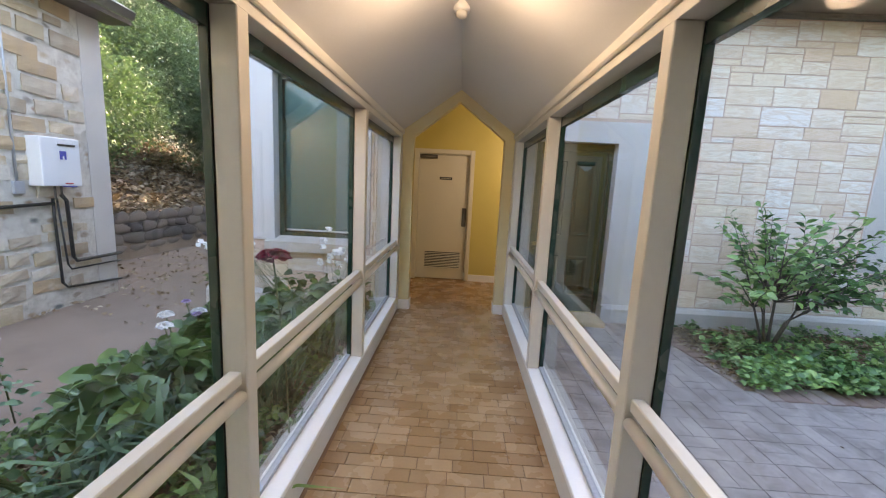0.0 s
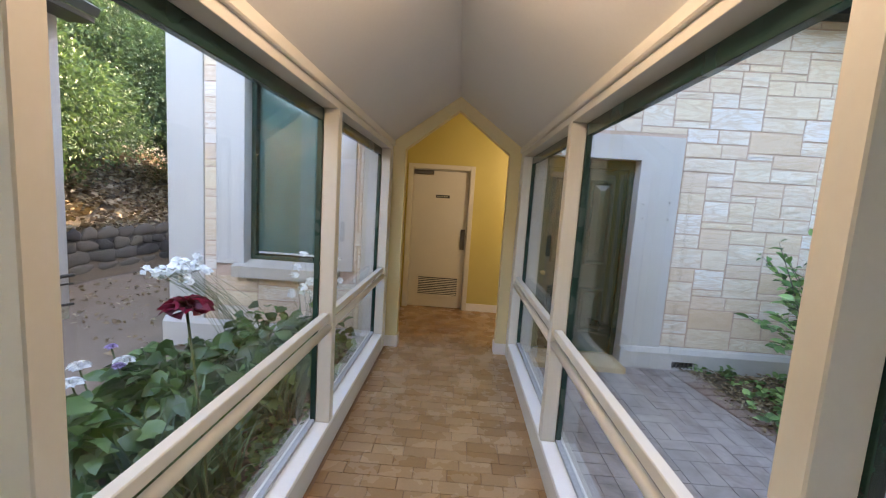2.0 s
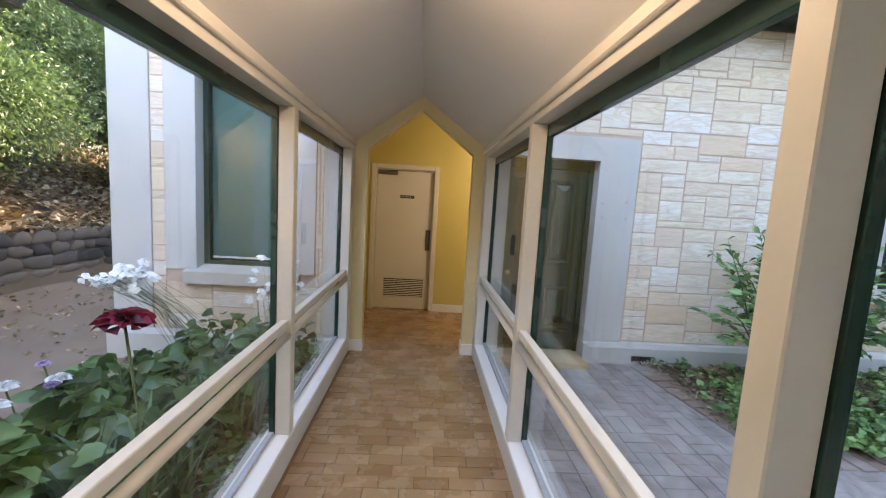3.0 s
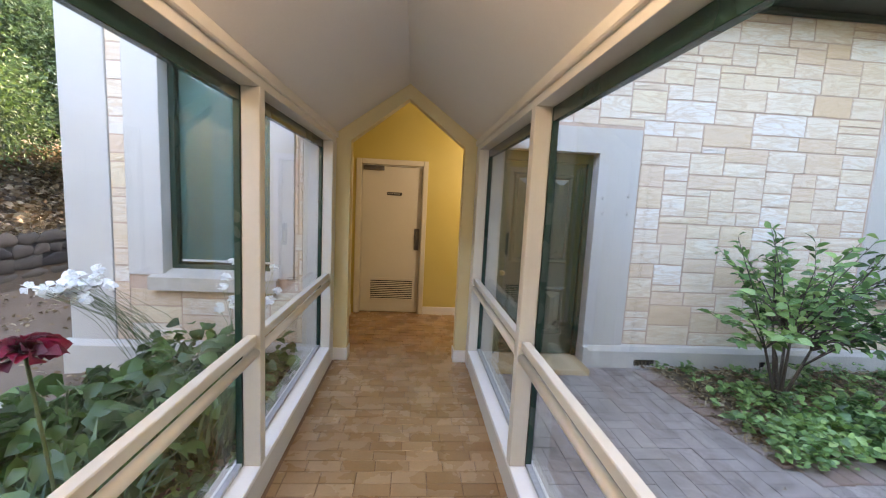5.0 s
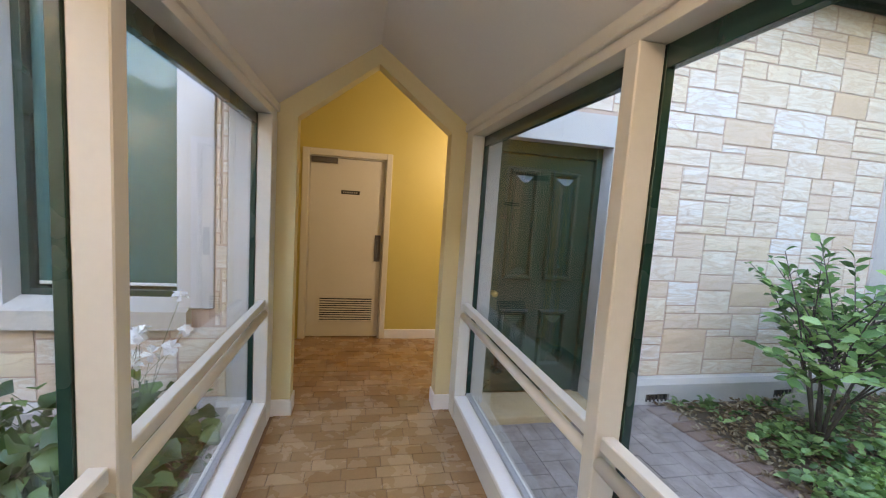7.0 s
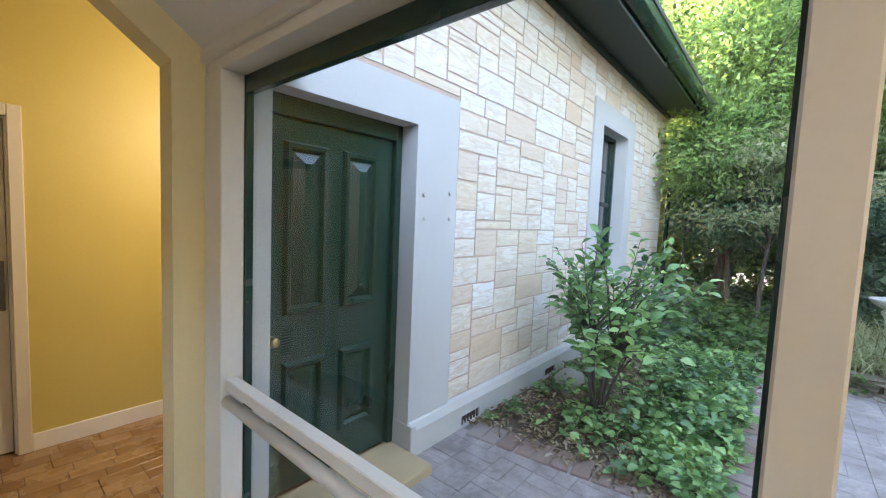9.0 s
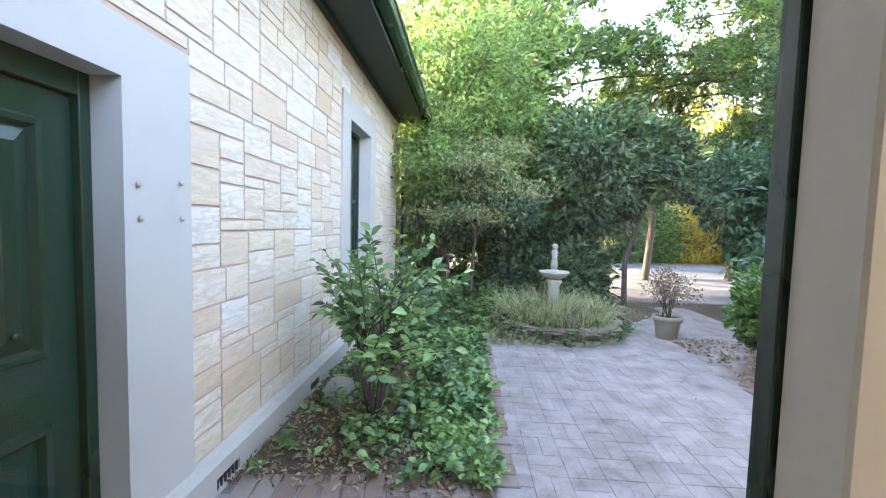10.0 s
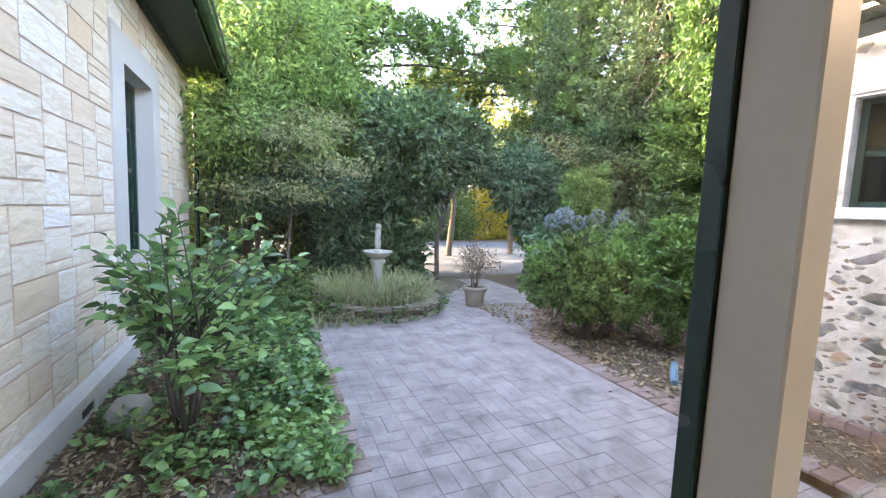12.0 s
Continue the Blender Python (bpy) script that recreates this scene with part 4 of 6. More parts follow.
# ---- ceiling lamp and detector ----
lamp = thing("ceiling_lamp", "small opal globe ceiling lamp, lit, on the corridor ridge", "lamp")
part("rose", lathe([(0.05, 2.62), (0.05, 2.60), (0.03, 2.585), (0.012, 2.58), (0.012, 2.49), (0.03, 2.485), (0.03, 2.465)], 0.43, 2.6, 20), WHITE, lamp)
gl = part("globe", lathe([(0.02, 2.325), (0.05, 2.335), (0.07, 2.365), (0.075, 2.40), (0.068, 2.435), (0.045, 2.46), (0.03, 2.466)], 0.43, 2.6, 24), GLOBE, lamp)
gl.visible_shadow = False
det = thing("smoke_detector", "white round smoke detector on the ceiling ridge", "detector")
part("base", lathe([(0.05, 2.63), (0.05, 2.59), (0.048, 2.58)], XC, 3.42, 22), WHITE, det)
part("sensor", lathe([(0.036, 2.58), (0.034, 2.555), (0.02, 2.545), (0.004, 2.543)], XC, 3.42, 18), CREAM, det)

# ---- plants, east garden ----
RNG = np.random.default_rng(7)


def tree(name, label, x, y, z0, trunk_h, trunk_r, crowns, material, leaf, n_clump, per, spread, hang=0.2, bend=0.3, seed=1, aspect=0.42, limbs=6, shell=0.5, bark=BARK, group=""):
    """A tapered trunk with limbs that reach into the crowns, and crowns of separate leaves; crowns: (centre, size) pairs."""
    rng = np.random.default_rng(seed)
    t = thing(name, label, "tree", group)
    bm = bmesh.new()
    top = Vector((x + bend * rng.normal() * 0.4, y + bend * rng.normal() * 0.4, z0 + trunk_h))
    mid = Vector((x + bend * rng.normal() * 0.25, y + bend * rng.normal() * 0.25, z0 + trunk_h * 0.5))
    tube([(x, y, z0 - 0.15), (x, y, z0 + 0.05), mid, top], [trunk_r * 1.35, trunk_r, trunk_r * 0.8, trunk_r * 0.5], 10, bm)
    for c, s in crowns:
        for k in range(limbs):
            u = rng.normal(size=3)
            u[2] = abs(u[2]) * 0.6
            e = Vector(c) + Vector(u * 0.38 * np.asarray(s))
            st = mid.lerp(top, 0.3 + 0.7 * rng.random())
            m2 = st.lerp(e, 0.5) + Vector((0, 0, 0.12 * s[2]))
            tube([st, m2, e], [trunk_r * 0.38, trunk_r * 0.22, trunk_r * 0.07], 6, bm)
    part("trunk", bm, bark, t)
    for i, (c, s) in enumerate(crowns):
        p, away = clumps(rng, c, s, n_clump, spread, per, shell)
        n = len(p)
        d = wild(rng, away, hang)
        ln = leaf * (0.7 + 0.6 * rng.random(n))
        leaf_mesh("crown", p, d, ln, ln * aspect * 0.5, material, t, seed=seed + i)
    return t


GE = -0.05
tree("maple_tree", "light green maple with layered feathery foliage", 10.6, 4.9, GE, 3.2, 0.09, [((10.4, 4.6, 4.5), (2.7, 2.1, 2.1)), ((9.4, 4.7, 2.7), (1.5, 1.3, 0.8)), ((10.8, 3.2, 3.6), (1.5, 1.2, 1.0))], L_LIME, 0.12, 640, 38, 0.15, 0.35, seed=11)
tree("maple_tree", "low blue-green maple boughs beside the downpipe", 9.6, 4.6, GE, 1.6, 0.05, [((9.3, 4.7, 1.9), (1.0, 1.1, 0.6)), ((9.8, 3.6, 2.0), (1.3, 0.9, 0.55))], L_BLUE, 0.10, 260, 26, 0.16, 0.3, seed=12)
tree("maple_tree", "small maple with tawny pink and grey-green leaves in layers", 8.75, 4.15, GE, 1.9, 0.035, [((8.2, 4.2, 2.65), (0.9, 0.9, 0.08)), ((8.5, 3.7, 2.25), (1.2, 1.2, 0.1)), ((8.2, 4.4, 1.75), (1.1, 0.9, 0.09)), ((8.9, 3.9, 3.05), (0.8, 0.8, 0.08))], L_TAWNY, 0.09, 52, 20, 0.12, 0.3, seed=15, limbs=4)
tree("laurel_tree", "dark evergreen tree with a slim grey trunk beside the path", 8.95, 1.05, GE, 2.0, 0.06, [((9.4, 1.5, 3.0), (1.2, 1.3, 1.1)), ((9.5, 0.4, 2.9), (0.9, 0.9, 0.8)), ((9.6, 1.6, 2.0), (0.7, 0.6, 0.7))], L_DARK, 0.15, 300, 24, 0.14, 0.2, seed=13)
tree("laurel_tree", "slim dark trunk with sparse grey-green leaves", 8.55, -0.85, GE - 0.1, 1.9, 0.06, [((8.7, -0.9, 2.3), (0.9, 0.9, 0.9)), ((8.5, -1.2, 1.4), (0.5, 0.5, 0.6))], L_BLUE, 0.14, 220, 22, 0.13, 0.2, seed=14)
for i, (hx, hy, hz, sx, sy, sz) in enumerate([(12.2, 5.6, 1.4, 1.6, 1.9, 1.8), (12.0, 3.3, 1.3, 1.3, 1.4, 1.6), (10.6, 2.9, 0.9, 1.0, 0.9, 1.3), (10.2, 6.6, 1.6, 1.2, 1.4, 2.0), (9.3, 1.95, 0.45, 0.4, 0.5, 0.75), (12.4, 1.5, 1.5, 0.8, 0.9, 1.7)]):
    tree("evergreen_shrub", "dense dark evergreen shrub behind the fountain bed", hx, hy, GE, 1.0, 0.06, [((hx, hy, hz), (sx, sy, sz))], (L_BLUE, L_MID, L_BLUE, L_MID, L_DARK, L_MID)[i], 0.17, 330, 24, 0.15, 0.1, seed=20 + i, group="background shrubs")
for i, (cx, cy, h, r) in enumerate([(9.6, -2.9, 8.0, 1.15), (8.0, -3.4, 9.5, 1.5), (6.6, -2.6, 8.5, 1.35), (5.2, -2.6, 8.0, 1.4), (4.0, -3.6, 8.0, 1.4), (11.6, -3.6, 8.5, 1.2)]):
    tree("conifer_tree", "tall dark conifer with hanging scaly sprays", cx, cy, GE - 0.1, h * 0.85, 0.14, [((cx, cy, h * 0.62), (r, r, h * 0.46)), ((cx + 0.2, cy + 0.1, h * 0.34), (r * 1.1, r * 1.1, h * 0.22))], L_MID if i % 2 else L_DARK, 0.10, 700, 40, 0.08, -0.4, seed=40 + i, limbs=9, bend=0.1, group="tall conifers")
for i, (cx, cy, r) in enumerate([(5.6, -1.5, 0.9), (4.4, -1.6, 0.9), (7.2, -1.7, 0.9)]):
    tree("evergreen_shrub", "dark low conifer boughs reaching the ground", cx, cy, GE - 0.1, 1.0, 0.05, [((cx, cy, 1.0), (r, 0.6, 1.0))], L_DARK, 0.09, 260, 26, 0.08, -0.2, seed=150 + i, group="low conifers")
for i, (cx, cy, h, r) in enumerate([(15.5, 6.0, 12.5, 3.4), (15.0, 1.2, 5.6, 1.7), (19.0, -1.4, 6.0, 2.0), (13.5, 3.6, 9.0, 2.0), (14.0, 9.0, 9.0, 2.8), (27.0, -3.0, 9.0, 4.0), (30.0, -9.0, 8.0, 4.0), (28.0, 4.0, 11.0, 4.5), (31.0, -16.0, 10.0, 5.0), (22.0, -17.0, 9.0, 4.5), (15.0, -14.0, 9.0, 4.0), (8.0, -13.0, 9.0, 4.0)]):
    tree("garden_tree", "tall leafy tree beyond the courtyard", cx, cy, -0.4, h * 0.5, 0.2, [((cx, cy, h * 0.62), (r, r, h * 0.40))], (L_LIME, L_MID, L_MID, L_LIME, L_MID)[i % 5], 0.24, 520, 26, 0.40, 0.2, seed=60 + i, group="distant trees")
for i, (cx, cy, r, h) in enumerate([(27.0, 3.0, 2.6, 2.2), (27.5, -1.5, 2.6, 2.0), (28.0, -6.0, 2.8, 2.6), (28.0, -11.0, 2.8, 2.4), (28.5, -16.0, 3.0, 2.8), (26.0, -21.0, 3.0, 2.6), (25.4, -4.6, 1.8, 3.0), (26.0, -7.0, 1.4, 2.2), (25.0, -14.5, 1.7, 2.8), (25.5, -1.0, 2.2, 3.4)]):
    tree("hedge_shrub", "dense dark green hedge across the road", cx, cy, -0.5, 0.8, 0.08, [((cx, cy, h * 0.55 - 0.4), (r, r, h))], (L_DARK, L_MID)[i % 2], 0.22, 420, 22, 0.34, 0.1, seed=90 + i, group="hedge across the road")
for i, (cx, cy, r, h) in enumerate([(25.5, -9.6, 1.5, 3.2), (25.8, -11.8, 1.4, 1.4)]):
    tree("autumn_shrub", "sunlit yellow autumn shrub across the road", cx, cy, -0.4, 0.7, 0.06, [((cx, cy, h * 0.6 - 0.3), (r, r, h))], L_YEL, 0.2, 300, 20, 0.2, 0.1, seed=80 + i, group="yellow shrubs")


def pine(x, y, h, seed, aim=None):
    """A tall pine: bare trunk and long, nearly level boughs with tufts of needles."""
    rng = np.random.default_rng(seed)
    t = thing("pine_tree", "tall pine with long level boughs against the sky", "tree", "pines")
    part("trunk", tube([(x, y, -0.5), (x + 0.2, y, h * 0.5), (x + 0.1, y + 0.2, h)], [0.28, 0.2, 0.06], 10), BARK, t)
    base, way = [], []
    for k in range(26):
        z = h * (0.42 + 0.56 * k / 26)
        a = k * 2.4 + rng.normal() * 0.3 if aim is None or k % 3 == 0 else aim + rng.normal() * 0.45
        ln = (6.0 - 3.4 * k / 26) * (0.8 + 0.4 * rng.random())
        s = Vector((x + 0.15, y + 0.1, z))
        e = s + Vector((math.cos(a) * ln, math.sin(a) * ln, 0.25 - 0.5 * rng.random()))
        m2 = s.lerp(e, 0.5) + Vector((0, 0, 0.25))
        part("bough", tube([s, m2, e], [0.06, 0.035, 0.008], 6), BARK, t)
        for q in range(44):
            f = 0.3 + 0.7 * rng.random()
            c = (s.lerp(m2, f * 2) if f < 0.5 else m2.lerp(e, f * 2 - 1)) + Vector(rng.normal(size=3)) * 0.25
            u = rng.normal(size=(14, 3)) + np.array([0, 0, 0.3])
            base += [tuple(c)] * 14
            way += list(u)
    leaf_mesh("needles", base, way, 0.26, 0.03, L_MID, t, seed=seed)
    return t


pine(14.2, 3.2, 13.0, 901, -1.6)
pine(13.0, -6.2, 13.0, 902, 1.5)
# Trees coloured yellow to give the glints of sun between the conifers.
for i, (cx, cy, cz, r, rz) in enumerate([(17.0, -6.0, 7.0, 1.9, 3.4), (16.5, -2.6, 5.4, 1.5, 2.4), (19.0, 2.2, 9.5, 2.2, 2.6)]):
    tree("gold_leaved_tree", "tree behind the conifers, its backlight painted as yellow-green leaf colour", cx, cy, -0.4, cz - 1.0, 0.14, [((cx, cy, cz), (r, r, rz))], L_BACKLIT, 0.2, 300, 20, 0.22, 0.2, seed=95 + i, group="backlit trees")
# Lime leaf colour stands in for sun on the cypress and the foliage below.
tree("cypress_tree", "narrow cypress against the sky, its sunlit yellow put into the leaf colour", 16.0, -0.9, -0.4, 5.0, 0.1, [((16.0, -0.9, 4.6), (0.95, 0.95, 3.6)), ((15.6, 0.5, 3.6), (1.1, 1.1, 1.6))], L_LIME, 0.12, 520, 32, 0.16, 0.2, seed=77)


def shrub(name, label, x, y, z0, stems, crowns, material, leaf, n_clump, per, spread, seed, aspect=0.45, category="shrub", stem_r=0.012, hang=0.0, shell=0.25):
    rng = np.random.default_rng(seed)
    t = thing(name, label, category)
    for k in range(stems):
        c, s = crowns[k % len(crowns)]
        a = 6.28 * rng.random()
        e = Vector(c) + Vector((s[0] * 0.5 * math.cos(a), s[1] * 0.5 * math.sin(a), s[2] * (0.2 + 0.5 * rng.random())))
        b = Vector((x + 0.04 * rng.normal(), y + 0.04 * rng.normal(), z0 - 0.03))
        m2 = b.lerp(e, 0.5) + Vector((0.03 * rng.normal(), 0.03 * rng.normal(), 0.05))
        bm = tube([b, m2, e], [stem_r, stem_r * 0.75, stem_r * 0.3], 6)
        for j in range(5):
            st = m2.lerp(e, 0.15 * j + 0.1)
            w = st + Vector(rng.normal(size=3)) * 0.16
            tube([st, w], [stem_r * 0.3, stem_r * 0.12], 5, bm)
        part("stem", bm, BARK, t)
    for i, (c, s) in enumerate(crowns):
        p, away = clumps(rng, c, s, n_clump, spread, per, shell)
        ln = leaf * (0.65 + 0.6 * rng.random(len(p)))
        leaf_mesh("foliage", p, wild(rng, away, hang), ln, ln * aspect * 0.5, material, t, seed=seed + i, fine=leaf > 0.08)
    return t


def twig_shrub(name, label, x, y, z0, forks, tips, centre, size, material, leaf, seed):
    """An airy shrub: a few bare stems that fork into twigs with alternate leaves."""
    rng = np.random.default_rng(seed)
    t = thing(name, label, "shrub")
    heads = []
    for k in range(forks):
        a = 6.283 * k / forks + rng.normal() * 0.3
        h = Vector((x + 0.20 * math.cos(a), y + 0.13 * math.sin(a), z0 + 0.42 + 0.3 * rng.random()))
        heads.append(h)
        part("stem", tube([(x, y, z0 - 0.04), (x + 0.07 * math.cos(a), y + 0.05 * math.sin(a), z0 + 0.18), h], [0.019, 0.015, 0.010], 7), BARK, t)
    bm = bmesh.new()
    cen, d, ln = [], [], []
    for k in range(tips):
        u = rng.normal(size=3)
        u /= np.linalg.norm(u)
        e = Vector(centre) + Vector(u * np.asarray(size) * (0.55 + 0.5 * rng.random()))
        s = min(heads, key=lambda q: (q - e).length + 0.3 * rng.random())
        m2 = s.lerp(e, 0.5) + Vector((0, 0, 0.09 - 0.05 * rng.random()))
        tube([s, m2, e], [0.007, 0.005, 0.002], 5, bm)
        way = (e - m2).normalized()
        side = way.cross(Vector((0, 0, 1))).normalized()
        nl = rng.integers(12, 20)
        for j in range(nl):
            f = 0.25 + 0.75 * j / (nl - 1)
            c = s.lerp(m2, f * 2) if f < 0.5 else m2.lerp(e, f * 2 - 1)
            cen.append(tuple(c))
            d.append(tuple(way * 0.7 + side * (1 if j % 2 else -1) * 0.9 + Vector(rng.normal(size=3)) * 0.35 - Vector((0, 0, 0.15))))
            ln.append(leaf * (0.65 + 0.5 * rng.random()))
    part("twigs", bm, BARK, t)
    leaf_mesh("foliage", cen, d, ln, np.asarray(ln) * 0.25, material, t, seed=seed, curl=0.25, fine=True)
    return t


twig_shrub("camellia_shrub", "glossy broad-leaved shrub on forked stems by the stone wall", 3.74, 4.93, GE, 7, 78, (3.80, 4.78, 0.97), (1.10, 0.62, 0.56), L_GLOSS, 0.106, 101)
shrub("round_conifer", "low rounded green conifer bush on a short trunk", 4.56, 0.80, GE, 4, [((4.80, 0.92, 0.76), (0.56, 0.56, 0.50)), ((4.42, 0.50, 0.82), (0.60, 0.60, 0.54)), ((4.02, 0.05, 0.84), (0.56, 0.56, 0.66))], L_SCALE, 0.072, 330, 40, 0.034, 102, 0.55, stem_r=0.05, shell=0.72, hang=-0.5)
shrub("topiary_conifer", "small upright dark green conifer", 5.68, -0.05, GE, 2, [((5.68, -0.05, 1.75), (0.34, 0.34, 0.52))], L_SCALE, 0.06, 300, 34, 0.045, 103, 0.4, stem_r=0.03, shell=0.7)
hyd = shrub("hydrangea", "hydrangea with faded blue flower heads", 5.5, 0.05, GE, 7, [((5.45, 0.1, 1.1), (0.5, 0.95, 0.35))], L_BLUE, 0.11, 80, 14, 0.1, 104, 0.6)
rb = np.random.default_rng(5)
BLUEPET = leaf_mat("petal_faded_blue", [(0.12, 0.17, 0.21), (0.17, 0.23, 0.27), (0.22, 0.28, 0.32)], 0.6, 0.2)
for k in range(9):
    c = np.array([5.1 + 0.4 * rb.random(), -0.55 + 1.5 * rb.random(), 1.42 + 0.2 * rb.random()])
    u = rb.normal(size=(90, 3))
    u /= np.linalg.norm(u, axis=1, keepdims=True)
    leaf_mesh("flower_head", c + u * 0.075, u + rb.normal(size=u.shape) * 0.6, 0.045, 0.02, BLUEPET, hyd, seed=k)


def cover(name, label, x0, x1, y0, y1, n, hmax, leaf, material, seed, keep=None, rosette=6, category="ground cover", zf=None, aspect=0.6):
    """Low plants as rosettes of leaves over a patch of ground."""
    rng = np.random.default_rng(seed)
    c = np.column_stack([x0 + (x1 - x0) * rng.random(n), y0 + (y1 - y0) * rng.random(n)])
    if keep:
        c = c[[keep(a, b, rng) for a, b in c]]
    h = hmax * (0.25 + 0.75 * rng.random(len(c)))
    z = np.array([(zf or (lambda q, w: 0.004))(a, b) for a, b in c]) + h
    cen = np.repeat(np.column_stack([c, z]), rosette, axis=0)
    a = rng.random(len(cen)) * 6.283
    d = np.column_stack([np.cos(a), np.sin(a), 0.15 + 0.5 * rng.random(len(cen))])
    cen = cen + np.column_stack([rng.normal(size=(len(cen), 2)) * leaf * 0.35, -0.5 * h.repeat(rosette) * rng.random(len(cen))])
    ln = leaf * (0.6 + 0.7 * rng.random(len(cen)))
    ob = leaf_mesh(name, cen, d, ln, ln * aspect * 0.5, material, None, seed=seed, curl=0.3, fine=True)
    return tagged(ob, label, category, kind="stuff")


def bed_keep(x, y, rng):
    front = 4.42 + 0.12 * math.sin(4 * x) + 0.4 * max(0.0, x - 4.2)
    patch = noise.noise(Vector((2.2 * x, 2.2 * y, 0.4)))
    return rng.random() < (0.95 if y < front else 0.10 + 0.5 * max(0.0, patch + 0.1))


cover("ground_cover", "low leafy ground cover spilling over the brick edging", 2.98, 6.3, 4.0, 5.5, 1900, 0.17, 0.062, L_COVER, 201, bed_keep)
cover("ground_cover", "bright green seedlings among the ground cover", 3.3, 6.0, 4.0, 4.7, 240, 0.24, 0.075, L_GLOSS, 202, lambda a, c, r: r.random() < 0.4 + 0.6 * smooth01((a - 3.3) / 0.8))
cover("ground_cover", "fine dark weeds over the bark mulch", 3.3, 6.2, 4.4, 5.5, 1500, 0.10, 0.035, L_MID, 211, bed_keep, rosette=8)
cover("ground_cover", "dark ivy under the trees", 6.3, 10.0, 3.4, 5.5, 1500, 0.25, 0.10, L_MID, 203)
cover("ground_cover", "dark ivy around the road edge", 9.3, 12.5, 1.6, 5.0, 900, 0.3, 0.12, L_DARK, 204)
cover("leaf_litter", "dry brown leaves and chips on the bed", 2.9, 6.2, 4.1, 5.6, 2600, 0.02, 0.045, L_LITTER, 205, rosette=3, aspect=0.35)
cover("leaf_litter", "fallen leaves scattered on the paving", 1.5, 9.0, 0.8, 5.0, 60, 0.062, 0.035, L_LITTER, 206, rosette=1, zf=lambda a, b: -0.005)
cover("leaf_litter", "dry leaves and chips under the conifers", 2.9, 6.5, -1.5, 1.35, 1500, 0.02, 0.05, L_LITTER, 207, rosette=3)
cover("leaf_litter", "dry leaves on the earth path", -5.8, -1.8, 5.0, 13.0, 700, 0.02, 0.07, L_LITTER, 208, rosette=2, zf=lambda a, b: ground_z(a, b) + 0.015)
cover("ground_cover", "leaf litter and weeds on the bank", -11.0, -6.3, 5.0, 16.0, 2600, 0.25, 0.14, L_LITTER, 209, rosette=4, zf=ground_z)


def rock(name, label, x, y, z, sx, sy, sz, material, seed):
    bm = bmesh.new()
    bmesh.ops.create_icosphere(bm, subdivisions=3, radius=1.0)
    for v in bm.verts:
        k = 1 + 0.22 * noise.noise(v.co * 1.4 + Vector((seed, 0, 0))) + 0.08 * noise.noise(v.co * 4 + Vector((seed, 3, 0)))
        v.co = (x + v.co.x * sx * k, y + v.co.y * sy * k, z + max(-0.4, v.co.z) * sz * k)
    for f in bm.faces:
        f.smooth = True
    return tagged(mesh_object(name, bm, material), label, "rock")


rock("rock", "pale weathered boulder in the planting bed", 4.13, 5.33, 0.02, 0.20, 0.14, 0.15, surface("boulder_stone", [(0.30, 0.29, 0.26), (0.42, 0.40, 0.36)], 0.9, 5, 50, 0.6, stain=0.5), 4)

# ---- fountain bed and pot ----
FX, FY = 6.95, 2.89
ft = thing("fountain", "cast-stone bird bath fountain with a small figure", "fountain")
part("pedestal", lathe([(0.16, 0.1), (0.16, 0.30), (0.11, 0.34), (0.085, 0.40), (0.075, 0.53), (0.09, 0.66), (0.13, 0.72), (0.10, 0.76)], FX, FY), CASTSTONE, ft)
part("bowl", lathe([(0.08, 0.755), (0.14, 0.78), (0.19, 0.815), (0.225, 0.855), (0.23, 0.875), (0.21, 0.875), (0.17, 0.84), (0.05, 0.83)], FX, FY), CASTSTONE, ft)
fig = bmesh.new()
for prof, ox, oz in (([(0.055, 0), (0.05, 0.03), (0.035, 0.05)], 0, 0.85), ([(0.03, 0), (0.04, 0.06), (0.03, 0.13), (0.038, 0.18), (0.02, 0.215)], 0.01, 0.895), ([(0.012, 0), (0.03, 0.015), (0.032, 0.04), (0.018, 0.06)], 0.0, 1.10), ([(0.012, 0), (0.02, 0.04), (0.01, 0.1)], 0.035, 0.99)):
    join(fig, lathe([(r * 1.3, 0.83 + (z + oz - 0.85) * 1.5) for r, z in prof], FX + ox * 1.25, FY, 14))
tagged(mesh_object("figurine", fig, CASTSTONE), "small pale cast-stone garden figure on the bowl", "statue")
ring = thing("fountain_bed", "low round planter wall of rough flat stones", "planter")
part("soil", lathe([(0.86, -0.1), (0.86, 0.17), (0.02, 0.22)], FX, FY, 30), SOIL, ring)


